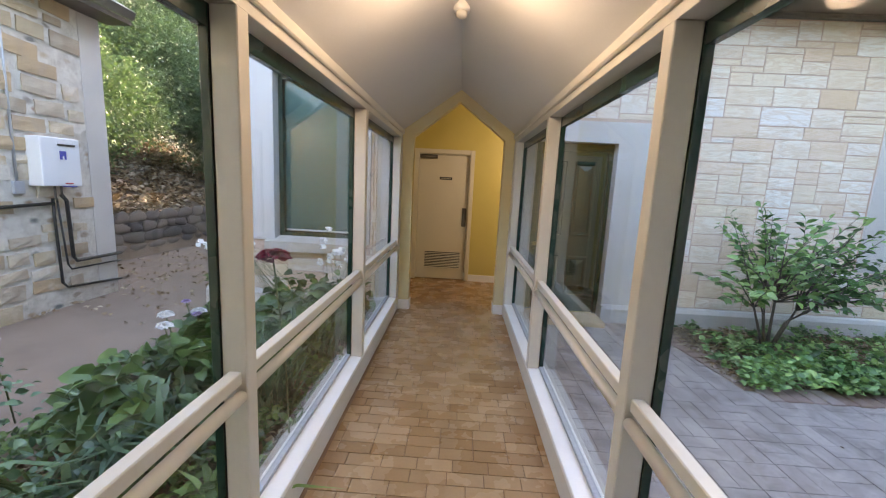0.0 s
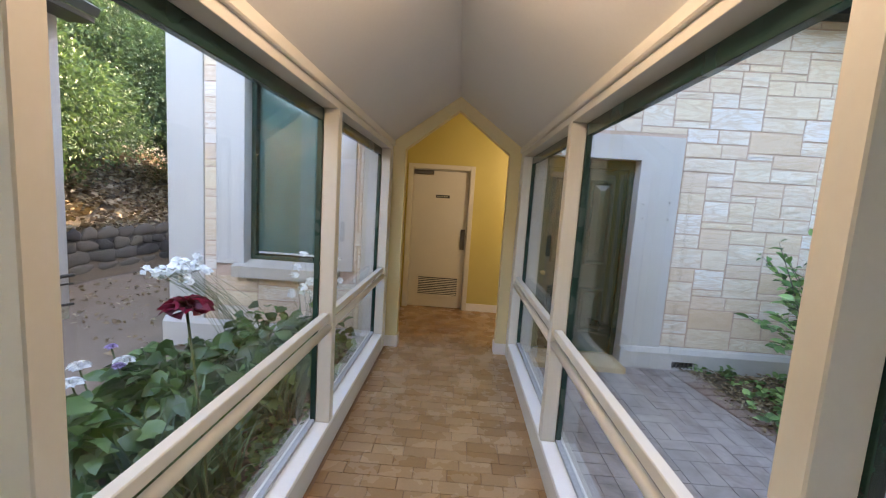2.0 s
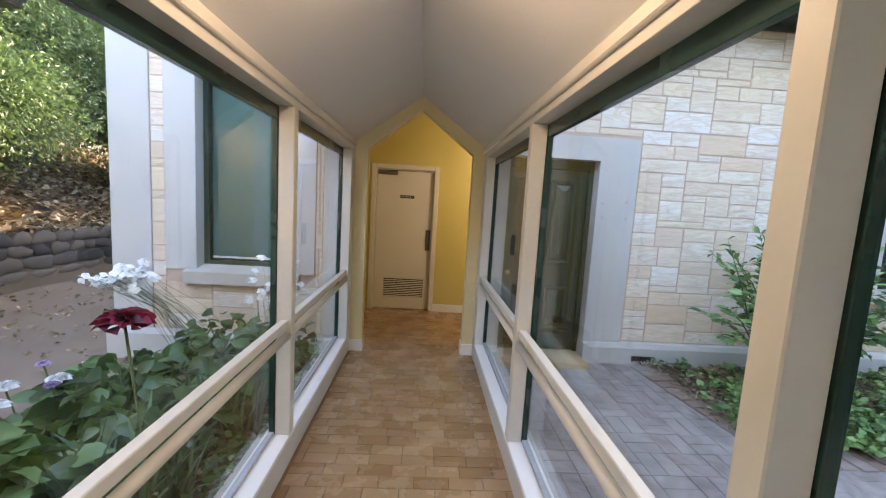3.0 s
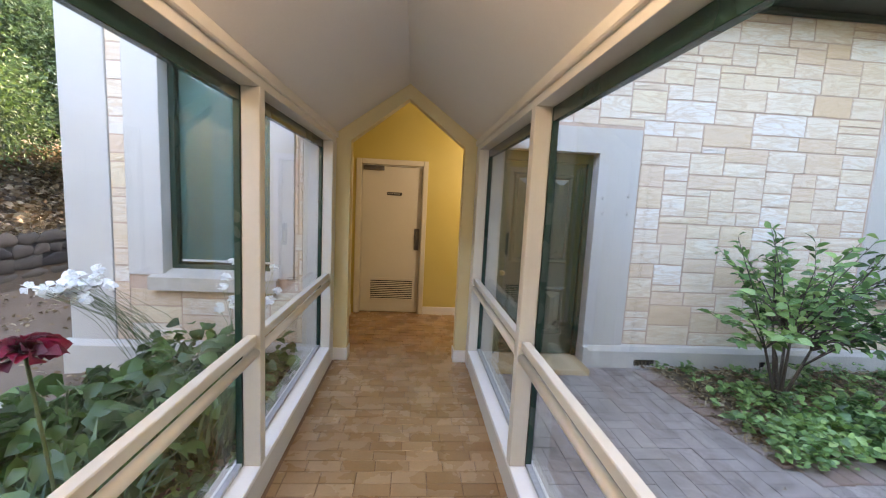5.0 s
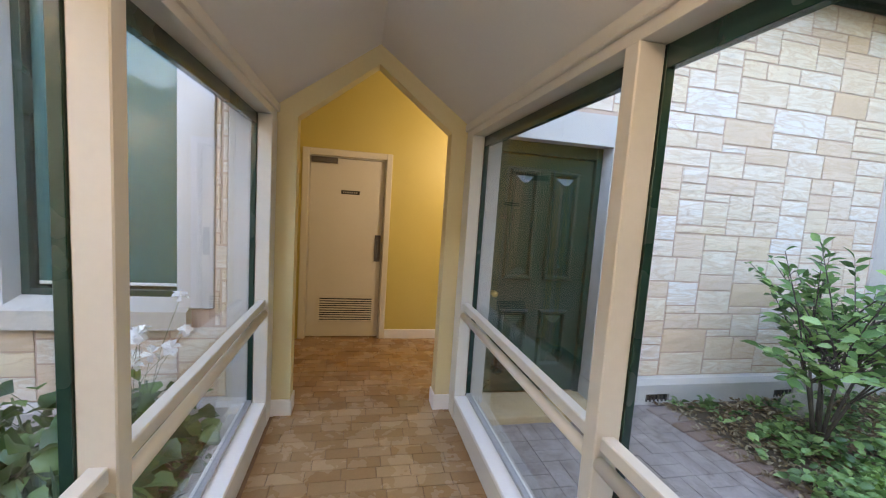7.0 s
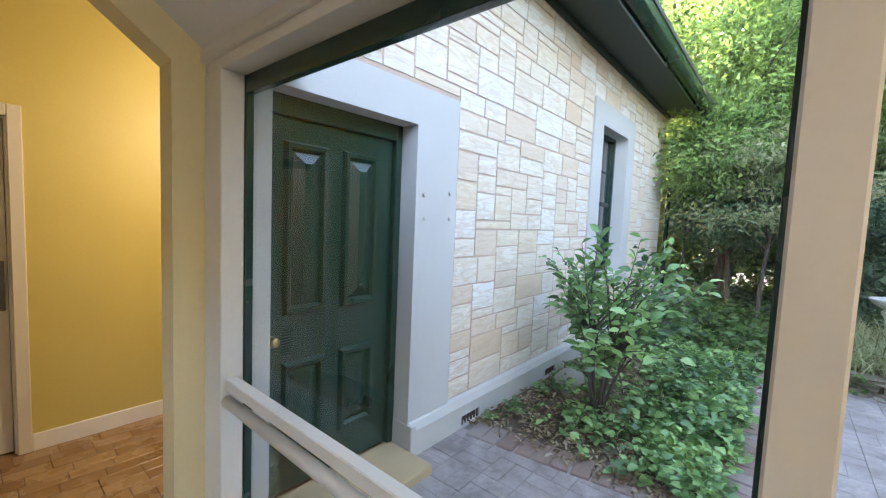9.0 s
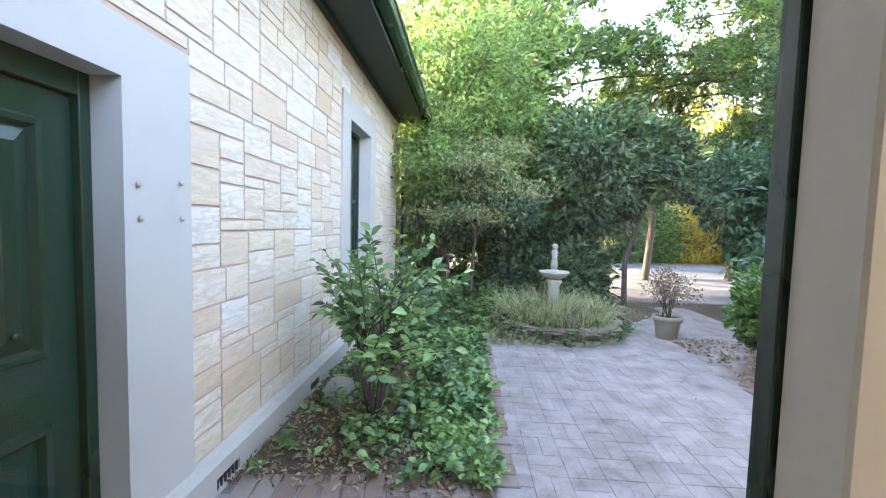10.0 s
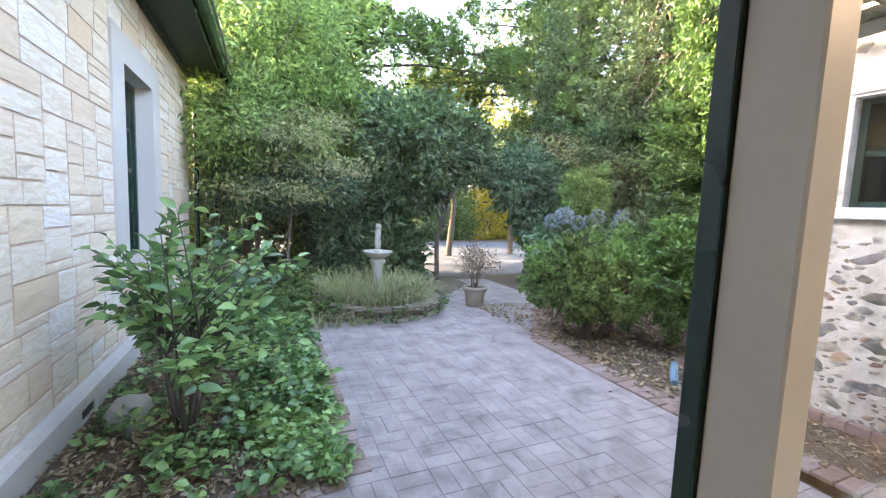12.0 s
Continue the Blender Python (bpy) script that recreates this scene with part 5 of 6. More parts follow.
def stone_template(name, seed, mat, rough=0.10, n=4):
    """A squared stone, unit size, front towards -y, with an uneven face and rounded arrises."""
    rng = random.Random(seed)
    bm = bmesh.new()
    g = []
    for i in range(n):
        row = []
        for j in range(n):
            u, w = i / (n - 1) - 0.5, j / (n - 1) - 0.5
            edge = i in (0, n - 1) or j in (0, n - 1)
            row.append(bm.verts.new((u * (1 if edge else 0.97) + rng.uniform(-0.008, 0.008), (-0.40 if edge else -0.5) + rng.uniform(-rough, rough) * (0.3 if edge else 1), w * (1 if edge else 0.97) + rng.uniform(-0.012, 0.012))))
        g.append(row)
    for i in range(n - 1):
        for j in range(n - 1):
            f = bm.faces.new((g[i][j], g[i + 1][j], g[i + 1][j + 1], g[i][j + 1]))
            f.smooth = False
    loop = [g[i][0] for i in range(n)] + [g[n - 1][j] for j in range(1, n)] + [g[i][n - 1] for i in range(n - 2, -1, -1)] + [g[0][j] for j in range(n - 2, 0, -1)]
    back = [bm.verts.new((v.co.x, 0.5, v.co.z)) for v in loop]
    for k in range(len(loop)):
        bm.faces.new((loop[k], back[k], back[(k + 1) % len(loop)], loop[(k + 1) % len(loop)]))
    bmesh.ops.recalc_face_normals(bm, faces=bm.faces)
    me = bpy.data.meshes.new(name)
    bm.to_mesh(me)
    bm.free()
    me.materials.append(mat)
    return me


def piece(name, me, parent, m, scale):
    ob = new(name, me)
    ob.parent = parent
    ob.matrix_basis = m @ Matrix.Diagonal((*scale, 1))
    return ob


RINGSTONE = [stone_template("ring_stone", 300 + i, MOSSY, 0.22) for i in range(3)]
rr = random.Random(31)
for c in range(3):
    a = rr.random()
    while a < 6.28 + 0.0:
        w = rr.uniform(0.2, 0.42)
        am = a + w / 2
        rad = 0.87 + rr.uniform(-0.02, 0.03) - 0.02 * c + (0.05 if c == 2 else 0)
        h = (0.09, 0.08, 0.05)[c]
        piece("stone", rr.choice(RINGSTONE), ring, pose(FX + rad * math.cos(am), FY + rad * math.sin(am), (0.0, 0.09, 0.165)[c] - 0.0, rr.uniform(-7, 7), rr.uniform(-6, 6), math.degrees(am) + 90 + rr.uniform(-6, 6)), (w * 0.84, 0.2, h * rr.uniform(0.9, 1.15)))
        a += w


def blades(name, label, centre, radius, n, length, width, material, seed, z, lean=0.5, parent=None, kind="", category="grass"):
    """Strap leaves that rise and arch over: three joined pieces each."""
    rng = np.random.default_rng(seed)
    bm_v, bm_f = [], []
    for k in range(n):
        a, r = rng.random() * 6.283, radius * math.sqrt(rng.random())
        b = np.array([centre[0] + r * math.cos(a), centre[1] + r * math.sin(a), z])
        o = rng.random() * 6.283
        out = np.array([math.cos(o), math.sin(o), 0])
        side = np.array([-out[1], out[0], 0])
        L = length * (0.55 + 0.6 * rng.random())
        le = lean * (0.3 + rng.random())
        w = width * (0.7 + 0.5 * rng.random())
        s0 = len(bm_v)
        for t, ww in ((0, 0.7), (0.35, 1.0), (0.7, 0.8), (1.0, 0.05)):
            p = b + out * L * le * t ** 1.7 + np.array([0, 0, L * (t - 0.55 * le * t ** 2.4)])
            bm_v += [tuple(p + side * w * ww / 2), tuple(p - side * w * ww / 2)]
        bm_f += [(s0 + 2 * q, s0 + 2 * q + 1, s0 + 2 * q + 3, s0 + 2 * q + 2) for q in range(3)]
    me = bpy.data.meshes.new(name)
    me.from_pydata(bm_v, [], bm_f)
    for p in me.polygons:
        p.use_smooth = True
    me.materials.append(material)
    ob = new(name, me)
    if parent is not None:
        ob.parent = parent
        return ob
    return tagged(ob, label, category, kind=kind)


blades("grass_tuft", "straw-green grasses overflowing the fountain bed", (FX, FY), 0.86, 1700, 0.56, 0.012, L_STRAW, 400, 0.17, 1.2, kind="stuff")
cover("ground_cover", "weeds and creeping plants around the fountain bed", FX - 1.15, FX + 0.9, FY - 1.2, FY + 1.25, 380, 0.2, 0.06, L_BED, 210, keep=lambda a, c, r: 0.86 < math.hypot(a - FX, c - FY) < 1.15)
blades("grass_tuft", "green grasses around the foot of the fountain bed", (FX - 0.3, FY + 0.75), 0.75, 800, 0.32, 0.014, L_STRAW, 401, GE, 0.9, kind="stuff")
blades("grass_tuft", "green grasses around the foot of the fountain bed", (FX + 0.1, FY - 0.85), 0.42, 260, 0.3, 0.012, L_BLUE, 402, GE, 0.9, kind="stuff")
pot = thing("plant_pot", "weathered stone-coloured pot with a thick rim", "pot")
PX, PY = 6.62, 1.33
part("body", lathe([(0.12, -0.01), (0.135, 0.0), (0.17, 0.24), (0.175, 0.26), (0.165, 0.27)], PX, PY), TERRAPOT, pot)
part("rim", lathe([(0.175, 0.255), (0.20, 0.262), (0.205, 0.31), (0.195, 0.325), (0.175, 0.325), (0.165, 0.29)], PX, PY), TERRAPOT, pot)
part("soil", lathe([(0.17, 0.27), (0.168, 0.295), (0.02, 0.30)], PX, PY), SOIL, pot)
shrub("dry_shrub", "half-dead brown twiggy shrub growing in the pot", PX, PY, 0.30, 9, [((PX, PY, 0.75), (0.36, 0.36, 0.31))], L_DRY, 0.038, 150, 9, 0.05, 111, 0.5, stem_r=0.007)
# Stands in for an unidentified dark rectangle; the post is added.
nb = thing("sign_board", "small dark panel on an added post past the wall's end", "sign")
part("post", box(9.07, 9.11, 5.28, 5.32, -0.1, 1.95, 0.004), EAVEPAINT, nb)
part("board", box(8.88, 9.30, 5.25, 5.28, 1.50, 1.92, 0.004), BLACK, nb)
tagged(mesh_object("drain_pipe", tube([(3.28, 0.98, 0.03), (3.38, 0.86, 0.07), (3.5, 0.70, 0.10)], 0.035, 12), BLUEPIPE), "faded blue drain pipe end on the soil", "pipe")

# ---- west garden ----
WZ = -0.07


def wz(a, b):
    return ground_z(a, b)


for i, (cx, cy, h, r) in enumerate([(-8.2, 9.2, 6.5, 2.0), (-9.4, 12.2, 9.0, 2.8), (-7.8, 14.5, 8.0, 2.4), (-5.5, 18.5, 9.0, 3.0), (-11.5, 9.0, 10.0, 3.2), (-11.0, 15.5, 11.0, 3.5), (-2.5, 21.0, 10.0, 3.2), (-7.6, 7.2, 5.0, 1.4)]):
    zb = ground_z(cx, cy)
    tree("wattle_tree", "feathery green wattle tree on the bank", cx, cy, zb, h * 0.55, 0.13, [((cx, cy, zb + h * 0.58), (r, r, h * 0.45)), ((cx + 0.6, cy - 0.5, zb + h * 0.25), (r * 0.9, r * 0.9, h * 0.22))], (L_WATTLE, L_WATTLE, L_WATTLE, L_LIME, L_WATTLE, L_LIME, L_LIME, L_WATTLE)[i], 0.085, 900, 44, 0.24, 0.4, seed=120 + i, group="bank trees")

blades("agapanthus", "clump of strap-leaved plants against the glazing", (-0.74, 4.2), 0.20, 130, 0.60, 0.030, L_BLUE, 501, WZ, 0.42, category="plant")
blades("agapanthus", "clump of strap-leaved plants against the glazing", (-0.82, 3.4), 0.24, 130, 0.56, 0.032, L_BLUE, 502, WZ, 0.45, category="plant")
blades("agapanthus", "clump of strap-leaved plants in the west bed", (-1.15, 2.7), 0.3, 90, 0.55, 0.036, L_BLUE, 503, WZ, 0.8, category="plant")
blades("agapanthus", "clump of upright strap leaves by the path", (-2.3, 2.3), 0.22, 60, 0.60, 0.03, L_MID, 504, WZ - 0.06, 0.5, category="plant")
blades("agapanthus", "low strap leaves on the soil", (-0.55, 2.6), 0.2, 24, 0.38, 0.03, L_LIME, 505, WZ, 1.0, category="plant")


def broadleaf(name, label, pts, leaf, material, seed, aspect=0.75, category="plant"):
    rng = np.random.default_rng(seed)
    t = thing(name, label, category)
    cen, d = [], []
    for x, y, r, h, n in pts:
        for k in range(n):
            a, q = rng.random() * 6.283, r * math.sqrt(rng.random())
            cen.append((x + q * math.cos(a), y + q * math.sin(a), WZ + h * (0.35 + 0.65 * rng.random()) * (1 - 0.45 * (q / r) ** 2)))
            d.append((math.cos(a) + rng.normal() * 0.5, math.sin(a) + rng.normal() * 0.5, rng.normal() * 0.35 - 0.05))
    ln = leaf * (0.6 + 0.7 * rng.random(len(cen)))
    leaf_mesh("foliage", cen, d, ln, ln * aspect * 0.5, material, t, seed=seed, curl=0.35, fine=True)
    bm = bmesh.new()
    for x, y, r, h, n in pts:
        for k in range(6):
            a = rng.random() * 6.283
            tube([(x, y, WZ - 0.03), (x + 0.3 * r * math.cos(a), y + 0.3 * r * math.sin(a), WZ + 0.4 * h), (x + 0.7 * r * math.cos(a), y + 0.7 * r * math.sin(a), WZ + 0.8 * h)], 0.006, 5, bm)
    part("stem", bm, STEM, t)
    return t


for i, q in enumerate([(-1.25, 3.9, 0.55, 0.55, 330), (-1.35, 3.2, 0.5, 0.5, 280), (-0.95, 4.5, 0.45, 0.55, 240), (-1.6, 4.4, 0.4, 0.42, 170)]):
    tagged(broadleaf("hellebore", "clump of large broad green leaves in the west bed", [q], 0.15, L_BED, 601 + 11 * i), group="broad-leaved clumps")
for i, q in enumerate([(-1.15, 5.0, 0.4, 0.62, 160), (-0.75, 5.15, 0.3, 0.62, 90)]):
    tagged(broadleaf("anemone_plant", "lobed dark leaves of a tall anemone by the window", [q], 0.12, L_MID, 602 + 13 * i, 0.9), group="anemone plants")
for i, q in enumerate([(-1.6, 1.9, 0.55, 0.55, 230), (-1.5, 2.5, 0.4, 0.42, 150), (-2.4, 2.7, 0.5, 0.6, 220), (-1.9, 1.3, 0.5, 0.55, 170), (-0.9, 1.7, 0.4, 0.3, 120)]):
    tagged(broadleaf("rose_bush", "thorny rose bush with small dull green leaves", [q], 0.055, L_BLUE, 603 + 7 * i, 0.65, "shrub"), group="rose bushes")
cover("ground_cover", "low weeds and leaves over the west bed", -2.1, -0.42, 0.6, 5.4, 1300, 0.16, 0.07, L_MID, 604, zf=wz)
cover("leaf_litter", "dry leaves and bark on the west bed", -2.0, -0.42, 0.6, 5.5, 900, 0.02, 0.06, L_LITTER, 605, rosette=3, zf=wz)
cover("ground_cover", "small green tuft beside the path", -3.35, -2.75, 6.9, 7.5, 90, 0.25, 0.12, L_MID, 606, zf=wz)


def rose_flower(name, label, x, y, z, r, material, seed, stem=True, base=None):
    rng = np.random.default_rng(seed)
    t = thing(name, label, "flower")
    cen, d, ln = [], [], []
    for k in range(46):
        q = (k / 46) ** 0.6
        a = k * 2.4
        cen.append((x + 0.30 * r * q * math.cos(a), y + 0.30 * r * q * math.sin(a), z - 0.10 * r * q))
        d.append((math.cos(a) * (0.15 + q), math.sin(a) * (0.15 + q), 1.15 - 1.15 * q))
        ln.append(r * (0.5 + 0.45 * q))
    leaf_mesh("petals", cen, d, ln, np.asarray(ln) * 0.45, material, t, seed=seed, curl=0.5, fine=True)
    if stem:
        bx, by, bz = base or (x + 0.06, y + 0.05, WZ)
        part("stem", tube([(bx, by, bz), (0.5 * (bx + x) + 0.02, 0.5 * (by + y), 0.5 * (bz + z)), (x, y, z - 0.2 * r)], 0.005, 6), STEM, t)
    return t


rose_flower("red_rose", "large open crimson rose on a tall stem", -0.50, 2.93, 1.13, 0.085, PETAL_R, 700)
for i, (x, y, z) in enumerate([(-2.35, 2.55, 0.75), (-1.45, 2.1, 0.60), (-1.05, 1.75, 0.42), (-1.25, 1.72, 0.36), (-2.7, 2.9, 0.55), (-2.3, 3.0, 0.50), (-1.75, 3.75, 0.45), (-1.65, 3.6, 0.42), (-1.55, 3.85, 0.46), (-2.6, 2.3, 0.8)]):
    rose_flower("white_rose", "white garden rose in the west bed", x, y, z, 0.055, PETAL_W, 710 + i)


def anemone(seed, x, y, z, bx, by):
    rng = np.random.default_rng(seed)
    t = tagged(thing("anemone_flower", "small white anemone on a thin arching stem", "flower", "white anemones"))
    a = np.arange(6) * 1.047 + rng.random()
    tilt = rng.normal(size=2) * 0.4 + np.array([-0.2, 0.6])
    d = np.column_stack([np.cos(a), np.sin(a), 0.25 + np.cos(a) * tilt[0] + np.sin(a) * tilt[1]])
    leaf_mesh("petals", np.tile([x, y, z], (6, 1)), d, 0.05, 0.027, PETAL_W, t, seed=seed, curl=0.2, fine=True)
    part("stem", tube([(bx, by, WZ + 0.3), (0.5 * (bx + x), 0.5 * (by + y), 0.5 * (WZ + 0.3 + z) + 0.08), (x, y, z - 0.004)], 0.0014, 5), STEM, t)
    return t


ra = random.Random(9)
for i in range(44):
    anemone(800 + i, -1.86 + ra.gauss(0, 0.10), 4.78 + ra.uniform(-0.10, 0.10), 0.86 + ra.gauss(0, 0.05), -1.25 + ra.uniform(-0.3, 0.25), 4.95 + ra.uniform(-0.12, 0.12))
for i in range(16):
    anemone(850 + i, -0.78 + ra.uniform(-0.3, 0.22), 5.1 + ra.uniform(-0.12, 0.12), 0.82 + ra.uniform(-0.2, 0.2), -0.85 + ra.uniform(-0.08, 0.08), 5.15)
for i, (x, y, z) in enumerate([(-1.72, 3.95, 0.50), (-1.5, 3.75, 0.47)]):
    rose_flower("lilac_flower", "small lilac flower above broad leaves", x, y, z, 0.035, PETAL_P, 760 + i)

# water heater and pipes on the outbuilding wall
HY0, HY1 = 5.24, 5.72
wh = thing("water_heater", "white wall-mounted gas water heater with a dark flue slot", "water heater")
part("casing", box(-4.40, -4.22, HY0, HY1, 1.31, 1.87, 0.012, seg=2), HEATERW, wh)
part("flue_slot", box(-4.221, -4.214, HY0 + 0.20, HY1 - 0.06, 1.775, 1.80, 0.002), BLACK, wh)
part("badge", box(-4.221, -4.216, HY0 + 0.22, HY1 - 0.18, 1.62, 1.72, 0.001), BLUE, wh)
part("badge_inner", box(-4.217, -4.2145, HY0 + 0.25, HY1 - 0.21, 1.62, 1.66), HEATERW, wh)
part("label_bar", box(-4.221, -4.217, HY0 + 0.26, HY1 - 0.12, 1.335, 1.35), RED, wh)
part("label_bar", box(-4.221, -4.217, HY0 + 0.22, HY1 - 0.08, 1.30, 1.312), BLUE, wh)
part("pipe_stub", tube([(-4.32, 5.46, 1.31), (-4.32, 5.46, 1.14)], 0.012, 8), GREYPLATE, wh)
part("pipe_stub", tube([(-4.32, 5.54, 1.31), (-4.32, 5.54, 1.17)], 0.012, 8), GREYPLATE, wh)
pp = thing("wall_pipes", "black lagged pipes running along the rubble wall", "pipes")
part("pipe", tube([(-4.33, 5.54, 1.20), (-4.33, 5.60, 1.13), (-4.33, 5.62, 0.43), (-4.33, 5.66, 0.37), (-4.33, 6.34, 0.36)], 0.022, 8), BLACK, pp)
part("pipe", tube([(-4.35, 5.50, 1.16), (-4.35, 5.56, 0.34), (-4.35, 5.60, 0.27), (-4.35, 6.34, 0.25)], 0.011, 8), BLACK, pp)
part("pipe", tube([(-4.36, 5.46, 1.16), (-4.36, 5.46, 0.92), (-4.36, 5.48, 0.12), (-4.36, 5.54, 0.05), (-4.36, 6.34, -0.02)], 0.016, 8), BLACK, pp)
part("pipe", tube([(-4.35, 4.2, 1.06), (-4.35, 5.46, 1.10)], 0.02, 8), BLACK, pp)
cdt = thing("conduit", "pale grey vertical conduit with a junction box", "conduit")
part("tube", tube([(-4.385, 5.11, 1.36), (-4.385, 5.11, 3.4)], 0.014, 8), ALU, cdt)
part("junction_box", box(-4.40, -4.36, 5.06, 5.17, 1.22, 1.36, 0.004), ALU, cdt)
tagged(mesh_object("corner_render", box(-4.42, -4.392, 6.02, 6.328, -0.05, 3.45, 0.003), RENDER), "pale rendered corner band of the outbuilding", "trim", kind="structure")

# ---- pieces of walls, floors and paving ----
STONES = [stone_template("block", 500 + i, STONE, 0.05 + 0.10 * (i % 3)) for i in range(6)]


def ashlar(parent, x0, x1, z0, z1, holes, y, seed, limit_x, wmin=4, wmax=11, hs=(1, 2, 2, 2, 3, 3, 2), unit=0.078):
    """Random coursed blocks; those past limit_x go into one joined part."""
    rng = random.Random(seed)
    cw, ch = 0.05, (z1 - z0) / max(1, round((z1 - z0) / unit))
    nx, nz = int(round((x1 - x0) / cw)), int(round((z1 - z0) / ch))
    cw = (x1 - x0) / nx
    occ = [[any(h[0] < x0 + (i + 0.5) * cw < h[1] and h[2] < z0 + (j + 0.5) * ch < h[3] for h in holes) for j in range(nz)] for i in range(nx)]
    far = bmesh.new()
    joints = set()
    for j in range(nz):
        i = 0
        while i < nx:
            if occ[i][j]:
                i += 1
                continue
            h, run = rng.choice(hs), 0
            while i + run < nx and not occ[i + run][j]:
                run += 1
            fits = [q for q in range(wmin, wmax + 1) if q == run or q + wmin <= run]
            rng.shuffle(fits)
            fits.sort(key=lambda q: (i + q, j - 1) in joints)
            k = fits[0] if fits else run
            h = min(h, nz - j)
            while h > 1 and any(occ[i + a][j + b] for a in range(k) for b in range(h)):
                h -= 1
            for a in range(k):
                for b in range(h):
                    occ[i + a][j + b] = True
            joints.update((i + k, j + b) for b in range(h))
            sx, sz = k * cw - 0.015, h * ch - 0.015
            cx, cz = x0 + (i + k / 2) * cw, z0 + (j + h / 2) * ch
            if cx < limit_x:
                piece("block", rng.choice(STONES), parent, pose(cx, y + 0.018, cz, 0, rng.uniform(-0.3, 0.3), 0), (sx, 0.026, sz))
            else:
                box(cx - sx / 2, cx + sx / 2, y + 0.006, y + 0.03, cz - sz / 2, cz + sz / 2, 0.003, far)
            i += k
    if len(far.verts):
        part("far_blocks", far, sandstone("sandstone_far_%d" % seed, SANDTONES, "island"), parent)
        parent.children[-1]["kind"] = "stuff"
    else:
        far.free()


HOLES = [(1.2, 2.672, -1, 2.35), (5.15, 6.74, 0.78, 3.02)]
ashlar(wall_ne, 1.335, 8.63, 0.232, EAVE_Z - 0.06, HOLES, 5.645, 3, 6.75, 5, 11, (1, 2, 2, 2, 3, 3), 0.07)
ashlar(wall_nw, -2.185, -2.05, 0.16, 3.5, [], 5.645, 5, 9, 2, 4, (1, 2, 2, 3))
ashlar(wall_nw, -0.58, -0.50, 0.66, 3.5, [], 5.645, 6, 9, 1, 2, (1, 2, 2, 2))
ashlar(wall_nw, -2.05, -0.50, 0.16, 0.655, [], 5.645, 8, 9, 5, 12, (2, 2, 3))

FIELDST = [stone_template("field_stone", 560 + i, FIELD, 0.30, 4) for i in range(6)]


def blob_template(name, seed, mat, rough=0.0):
    """A rounded irregular stone face, front towards -y."""
    rng = random.Random(seed)
    bm = bmesh.new()
    rings = []
    ph = [rng.uniform(0, 6.28) for _ in range(3)]
    for r, y in ((0.5, 0.2), (0.47, -0.15), (0.32, -0.40)):
        ring = []
        for k in range(9):
            a = 6.283 * k / 9
            q = r * (1 + 0.16 * math.sin(2 * a + ph[0]) + 0.14 * math.sin(3 * a + ph[1]) + rough * math.sin(5 * a + ph[2]) + rng.uniform(-rough, rough))
            ring.append(bm.verts.new((q * math.cos(a), y + rng.uniform(-0.05, 0.05), q * math.sin(a))))
        rings.append(ring)
    for r0, r1 in zip(rings, rings[1:]):
        for k in range(9):
            bm.faces.new((r0[k], r0[(k + 1) % 9], r1[(k + 1) % 9], r1[k])).smooth = True
    c = bm.verts.new((0, -0.5, 0))
    for k in range(9):
        bm.faces.new((rings[-1][k], rings[-1][(k + 1) % 9], c)).smooth = True
    bmesh.ops.recalc_face_normals(bm, faces=bm.faces)
    me = bpy.data.meshes.new(name)
    bm.to_mesh(me)
    bm.free()
    me.materials.append(mat)
    return me


BLOBS = [blob_template("rubble_stone", 580 + i, FIELD) for i in range(6)]
DARKST = surface("dark_field_stone", [(0.12, 0.125, 0.115), (0.30, 0.24, 0.17), (0.22, 0.12, 0.09), (0.20, 0.21, 0.22), (0.42, 0.35, 0.26), (0.17, 0.17, 0.18)], 0.9, 14, 60, 0.8, rand="object", spread=0.9, stain=0.7, dirt=(0.62, 0.58, 0.53))
BLOBS_D = [blob_template("rubble_stone", 590 + i, DARKST, 0.13) for i in range(8)]
rw_ = random.Random(17)
z = -0.2
while z < 3.4:
    y = 2.6 + rw_.uniform(0, 0.3)
    rowh = rw_.uniform(0.12, 0.24)
    while y < 5.98:
        w = rw_.uniform(0.18, 0.5)
        if rw_.random() < 0.82 and y + w / 2 < 5.95:
            piece("stone", rw_.choice(FIELDST), wall_w, pose(-4.395, y + w / 2, z + rowh / 2 + rw_.uniform(-0.03, 0.03), 0, 0, 90) @ pose(0, 0, 0, 0, rw_.uniform(-5, 5), 0), (w * rw_.uniform(0.8, 0.97), 0.03, rowh * rw_.uniform(0.6, 0.92)))
        y += w + rw_.uniform(0.0, 0.05)
    z += rowh
taken = []
for k in range(2600):
    s = rw_.choice((0.035, 0.05, 0.06, 0.08, 0.11, 0.15, 0.19))
    x, z, w, h = rw_.uniform(1.42, 2.9), rw_.uniform(0.0, 2.9), s * rw_.uniform(0.9, 1.5), s * rw_.uniform(0.45, 0.8)
    if 1.40 < x < 2.78 and 1.42 < z < 2.85 or any(abs(x - a) < 0.5 * (w + c) and abs(z - b_) < 0.5 * (h + d_) for a, b_, c, d_ in taken):
        continue
    taken.append((x, z, w, h))
    piece("stone", rw_.choice(BLOBS_D), wall_s, pose(x, 0.301, z, 0, rw_.uniform(-25, 25), 180), (w, 0.009, h))
tagged(mesh_object("window_lintel", box(1.45, 2.7, 0.29, 0.312, 2.55, 2.8, 0.006), RENDER), "pale stone lintel over the small window", "lintel", kind="structure")

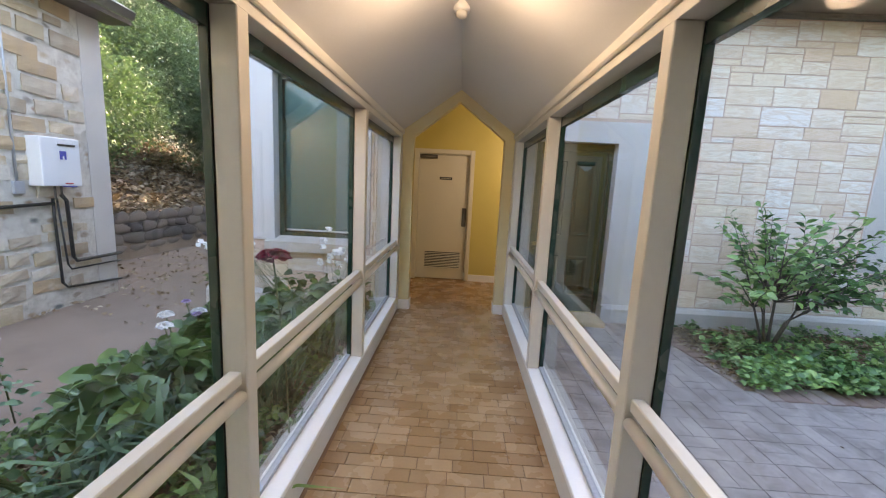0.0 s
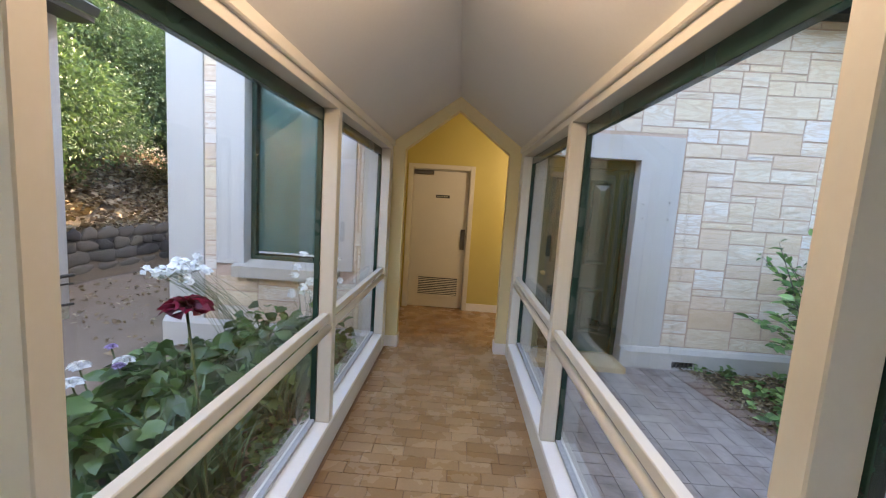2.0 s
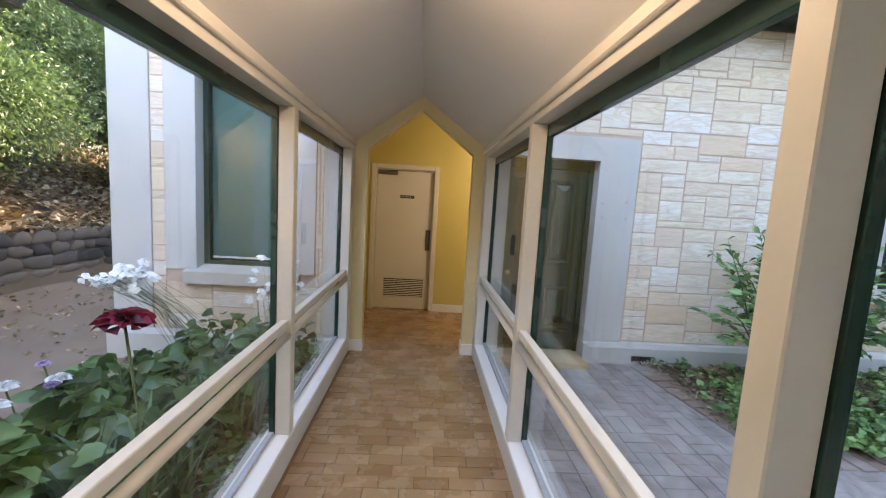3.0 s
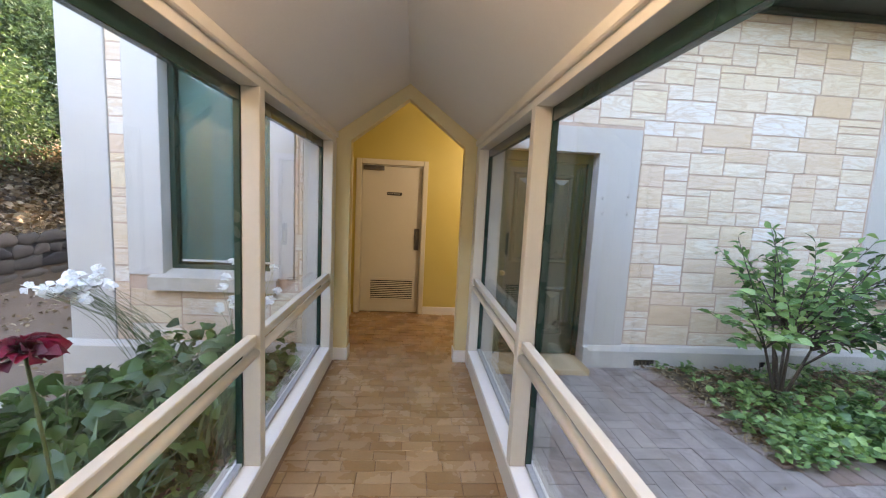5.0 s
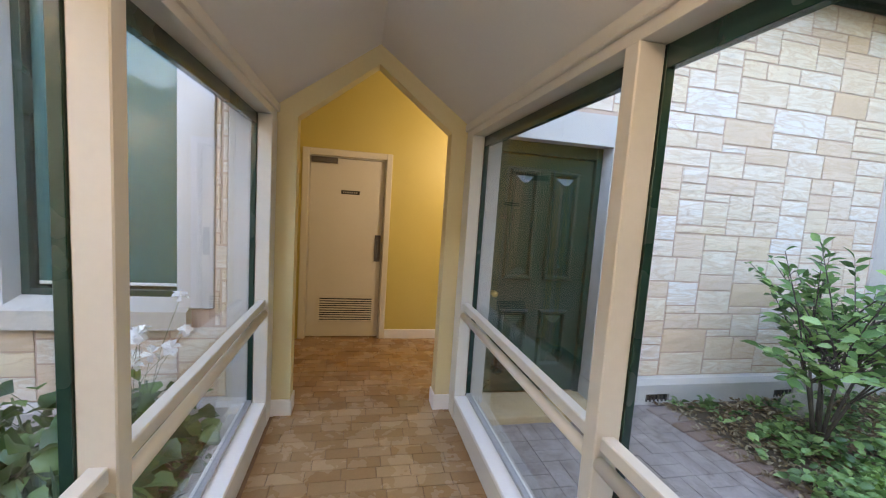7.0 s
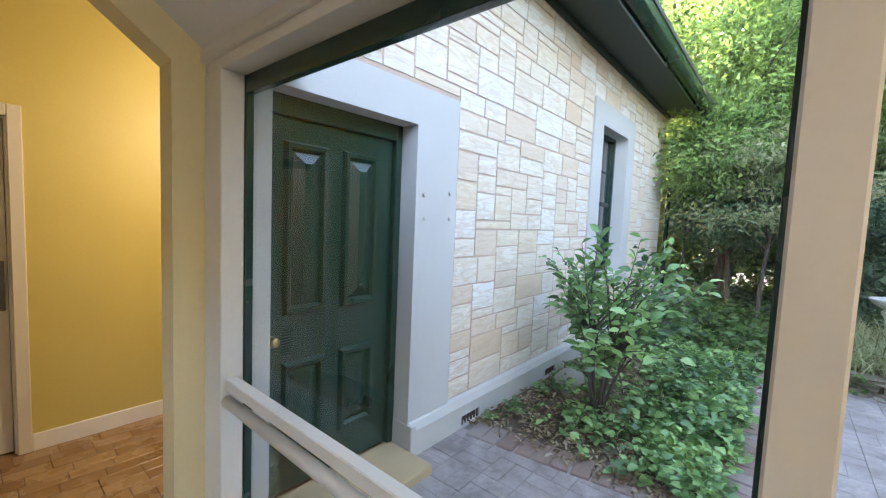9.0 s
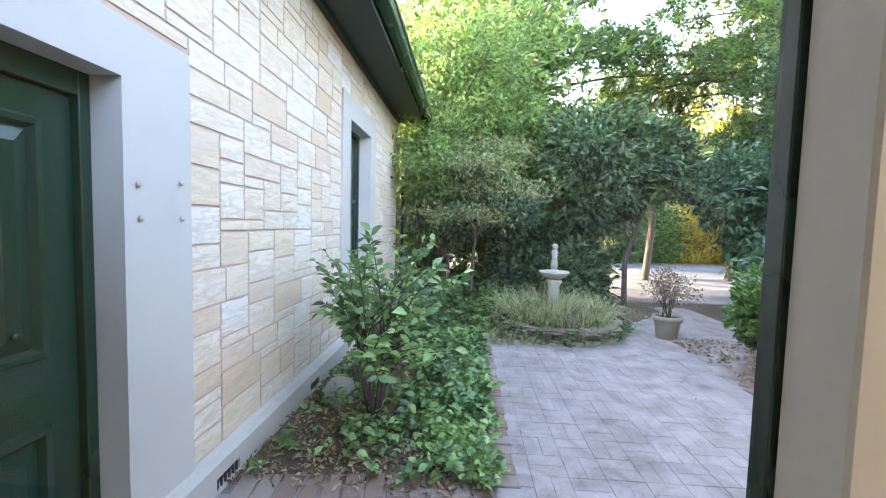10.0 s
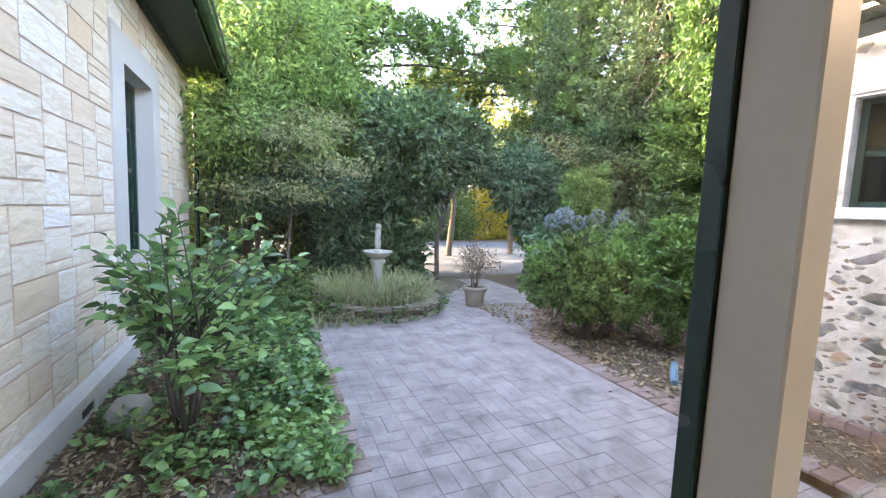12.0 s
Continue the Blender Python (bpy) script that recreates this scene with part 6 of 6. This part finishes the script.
# dry-stone retaining wall of the bank
rwall = tagged(mesh_object("retaining_wall", box(-6.35, -6.06, 5.0, 16.0, -0.4, 0.55), BLUESTONE), "dark bluestone retaining wall below the wooded bank", "wall", kind="structure")
BLUEST = [blob_template("wall_stone", 610 + i, BLUESTONE, 0.07) for i in range(7)]
z = -0.28
while z < 0.52:
    y = 6.4
    rowh = rw_.uniform(0.13, 0.25)
    while y < 15.5:
        w = rw_.uniform(0.25, 0.6)
        piece("stone", rw_.choice(BLUEST), rwall, pose(-6.05, y + w / 2, z + rowh / 2, 0, rw_.uniform(-8, 8), 90), (w * 1.08, 0.07, rowh * 1.2))
        y += w
    z += rowh


def slab_template(name, mat, bevel=0.06, thick=1.0):
    """A flat unit piece with eased top edges."""
    bm = bmesh.new()
    lo = [bm.verts.new((a, b, -0.5)) for a, b in ((-0.5, -0.5), (0.5, -0.5), (0.5, 0.5), (-0.5, 0.5))]
    up = [bm.verts.new((a, b, 0.35)) for a, b in ((-0.5, -0.5), (0.5, -0.5), (0.5, 0.5), (-0.5, 0.5))]
    k = 0.5 - bevel
    tp = [bm.verts.new((a * k * 2, b * (0.5 - bevel * 1.6) * 2, 0.5)) for a, b in ((-0.5, -0.5), (0.5, -0.5), (0.5, 0.5), (-0.5, 0.5))]
    for r0, r1 in ((lo, up), (up, tp)):
        for i in range(4):
            bm.faces.new((r0[i], r0[(i + 1) % 4], r1[(i + 1) % 4], r1[i]))
    bm.faces.new(tp)
    me = bpy.data.meshes.new(name)
    bm.to_mesh(me)
    bm.free()
    me.materials.append(mat)
    return me


def joined_slabs(name, rects, zt, thick, mat, parent, rng):
    """Many flat pieces in one mesh: (cx, cy, sx, sy) each, with slight unevenness."""
    v, f = [], []
    for cx, cy, sx, sy in rects:
        s0, e, dz = len(v), 0.0025, rng.uniform(-0.0015, 0.0015)
        for zz, q in ((zt - thick, 0), (zt - 0.002 + dz, 0), (zt + dz, e)):
            v += [(cx - sx / 2 + q, cy - sy / 2 + q, zz), (cx + sx / 2 - q, cy - sy / 2 + q, zz), (cx + sx / 2 - q, cy + sy / 2 - q, zz), (cx - sx / 2 + q, cy + sy / 2 - q, zz)]
        for r in (0, 4):
            f += [(s0 + r + i, s0 + r + (i + 1) % 4, s0 + r + 4 + (i + 1) % 4, s0 + r + 4 + i) for i in range(4)]
        f.append((s0 + 8, s0 + 9, s0 + 10, s0 + 11))
    me = bpy.data.meshes.new(name)
    me.from_pydata(v, [], f)
    me.materials.append(mat)
    ob = new(name, me)
    ob.parent = parent
    ob["kind"] = "stuff"
    return ob


# corridor tiles, 200 x 100 mm in broken bond
TILE_ME = slab_template("tile", TILE, 0.012)
rt = random.Random(21)
rest, count = [], 0
y, r = 0.32, 0
while y < 7.36:
    x_end = 1.098 if y < 5.70 else (JR if y < Y_VEST else 2.44)
    x_beg = -0.196 if y < 5.70 else (JL if y < Y_VEST else -0.30)
    x = x_beg - rt.choice((0.0, 0.05, 0.1, 0.15, 0.07))
    while x < x_end:
        a, b = max(x, x_beg), min(x + 0.2, x_end)
        if b - a > 0.015:
            cx, sx = (a + b) / 2, b - a - 0.004
            if 1.9 < y < 5.72 and count < 300 and b - a > 0.05:
                piece("tile", TILE_ME, floor_ob, pose(cx, y + 0.05, -0.006 + rt.uniform(-0.0006, 0.0006), rt.uniform(-0.15, 0.15), rt.uniform(-0.15, 0.15), 0), (sx, 0.096, 0.012))
                count += 1
            else:
                rest.append((cx, y + 0.05, sx, 0.096))
        x += 0.2
    y += 0.1
joined_slabs("tiles_beyond", rest, 0.0, 0.01, TILE_J, floor_ob, rt)

# courtyard paving in basket weave
yard = tagged(mesh_object("pavement", box(1.30, 8.9, -0.2, 5.60, -0.30, -0.006), SOIL), "weathered mauve-grey brick paving laid in basket weave", "pavement", kind="structure")
yard.data.materials.clear()
yard.data.materials.append(surface("sandy_joint", [(0.20, 0.172, 0.165), (0.25, 0.215, 0.205)], 0.95, 3, 80, 0.3))


def paved(x, y):
    if x > 2.86 + 0.14 * (5.45 - y) / 1.3 and x < 6.2 and y > 4.0:
        return False
    if y > 4.02 + 0.3 * math.sin(x) and x >= 6.2:
        return False
    if math.hypot(x - FX, y - FY) < 0.97 or (x > 6.2 and y > 2.2 + 0.4 * (x - 6.2)):
        return False
    if y < 1.42 and x < 4.85:
        return False
    if x > 4.85 and y < 1.42 - (x - 4.85) * 0.75:
        return False
    if x > 6.95 and y > 0.5 and y > 1.95 - (x - 6.95):
        return False
    return True


PAV_ME = slab_template("paver", PAVER, 0.012)
U = 0.232
rest, count = [], 0
rp_ = random.Random(77)
i = 0
x = 1.31
while x < 8.8:
    j = 0
    y = -0.15
    while y < 5.56:
        for k in range(2):
            if (i + j) % 2:
                cx, cy, sx, sy = x + U / 2, y + U * (0.25 + 0.5 * k), U - 0.002, U / 2 - 0.002
            else:
                cx, cy, sx, sy = x + U * (0.25 + 0.5 * k), y + U / 2, U / 2 - 0.002, U - 0.002
            if not paved(cx, cy) or (cx < 2.15 and cy > 5.46):
                continue
            if cx < 3.0 and cy > 2.6 and count < 300:
                rot = 0 if sx > sy else 90
                piece("paver", PAV_ME, yard, pose(cx, cy, -0.016 + rp_.uniform(-0.002, 0.002), rp_.uniform(-0.4, 0.4), rp_.uniform(-0.4, 0.4), rot + rp_.uniform(-0.6, 0.6)), (max(sx, sy), min(sx, sy), 0.03))
                count += 1
            else:
                rest.append((cx, cy, sx, sy))
        y += U
        j += 1
    x += U
    i += 1
joined_slabs("pavers_beyond", rest, 0.0, 0.02, PAVER_J, yard, rp_)

# soil of the conifer bed, with dry litter
def soil_bed(outline, label):
    sb, n = bmesh.new(), len(outline)
    lower = [sb.verts.new((a, c, -0.06)) for a, c in outline]
    upper = [sb.verts.new((a, c, 0.002)) for a, c in outline]
    sb.faces.new(upper)
    for k in range(n):
        sb.faces.new((lower[k], lower[(k + 1) % n], upper[(k + 1) % n], upper[k]))
    bmesh.ops.recalc_face_normals(sb, faces=sb.faces)
    return tagged(mesh_object("soil_bed", sb, SOIL), label, "soil", kind="structure")


soil_bed([(1.30, -0.2), (1.30, 1.10), (3.0, 1.25), (4.8, 1.25), (6.75, -0.2)], "dark soil bed with dry leaf litter under the conifers")
soil_bed([(2.93, 5.59), (2.95, 5.4), (3.10, 4.12), (6.28, 4.12), (6.28, 5.59)], "planting bed of bark mulch beside the stone wall")
soil_bed([(6.28, 5.59), (6.28, 2.45), (6.7, 2.45), (6.98, 1.98), (7.3, 1.65), (8.4, 0.55), (8.89, 0.52), (8.89, 5.59)], "brown leaf-strewn soil around the fountain")
cover("leaf_litter", "dry leaves and chips around the fountain and pot", 6.4, 8.9, 1.0, 4.5, 1500, 0.02, 0.045, L_LITTER, 213, keep=lambda a, c, r: not paved(a, c), rosette=2, aspect=0.4)
cover("leaf_litter", "dry leaves and twigs along the rubble wall", 1.35, 4.6, 0.34, 1.2, 1100, 0.02, 0.04, L_LITTER, 212, rosette=3, zf=lambda a, c: 0.0, aspect=0.3)

# brick edging of the beds
BRICK_ME = slab_template("brick", BRICK, 0.03)
edg = tagged(new("brick_edging"), "row of weathered red bricks edging the planting beds", "edging", kind="structure")
rb_ = random.Random(5)
for k in range(12):
    f = k / 11
    piece("brick", BRICK_ME, edg, pose(2.83 + 0.17 * f + 0.04, 5.48 - 1.36 * f, -0.008 + rb_.uniform(-0.003, 0.004), rb_.uniform(-1, 1), rb_.uniform(-1, 1), 7 + rb_.uniform(-2, 2)), (0.225, 0.112, 0.04))
for k in range(28):
    piece("brick", BRICK_ME, edg, pose(3.08 + 0.116 * k, 4.0 + rb_.uniform(-0.008, 0.008), -0.008 + rb_.uniform(-0.003, 0.004), rb_.uniform(-1, 1), rb_.uniform(-1, 1), 90 + rb_.uniform(-2, 2)), (0.225, 0.11, 0.04))
for k in range(30):
    xx = 2.75 + 0.116 * k
    yy = 1.36 if xx < 4.8 else 1.36 - (xx - 4.8) * 0.75
    piece("brick", BRICK_ME, edg, pose(xx, yy, -0.006 + rb_.uniform(-0.003, 0.005), rb_.uniform(-1.5, 1.5), rb_.uniform(-1.5, 1.5), (90 if xx < 4.8 else 53) + rb_.uniform(-2.5, 2.5)), (0.225, 0.108, 0.04))
for k in range(16):
    piece("brick", BRICK_ME, edg, pose(1.45 + 0.115 * k, 1.20 + 0.004 * k, -0.004 + rb_.uniform(-0.003, 0.004), 0, 0, 90 + rb_.uniform(-3, 3)), (0.225, 0.108, 0.04))
    piece("brick", BRICK_ME, edg, pose(1.50 + 0.235 * k * 0.6, 0.42, 0.02 + rb_.uniform(-0.003, 0.004), 0, 0, rb_.uniform(-2, 2)), (0.135, 0.07, 0.12))
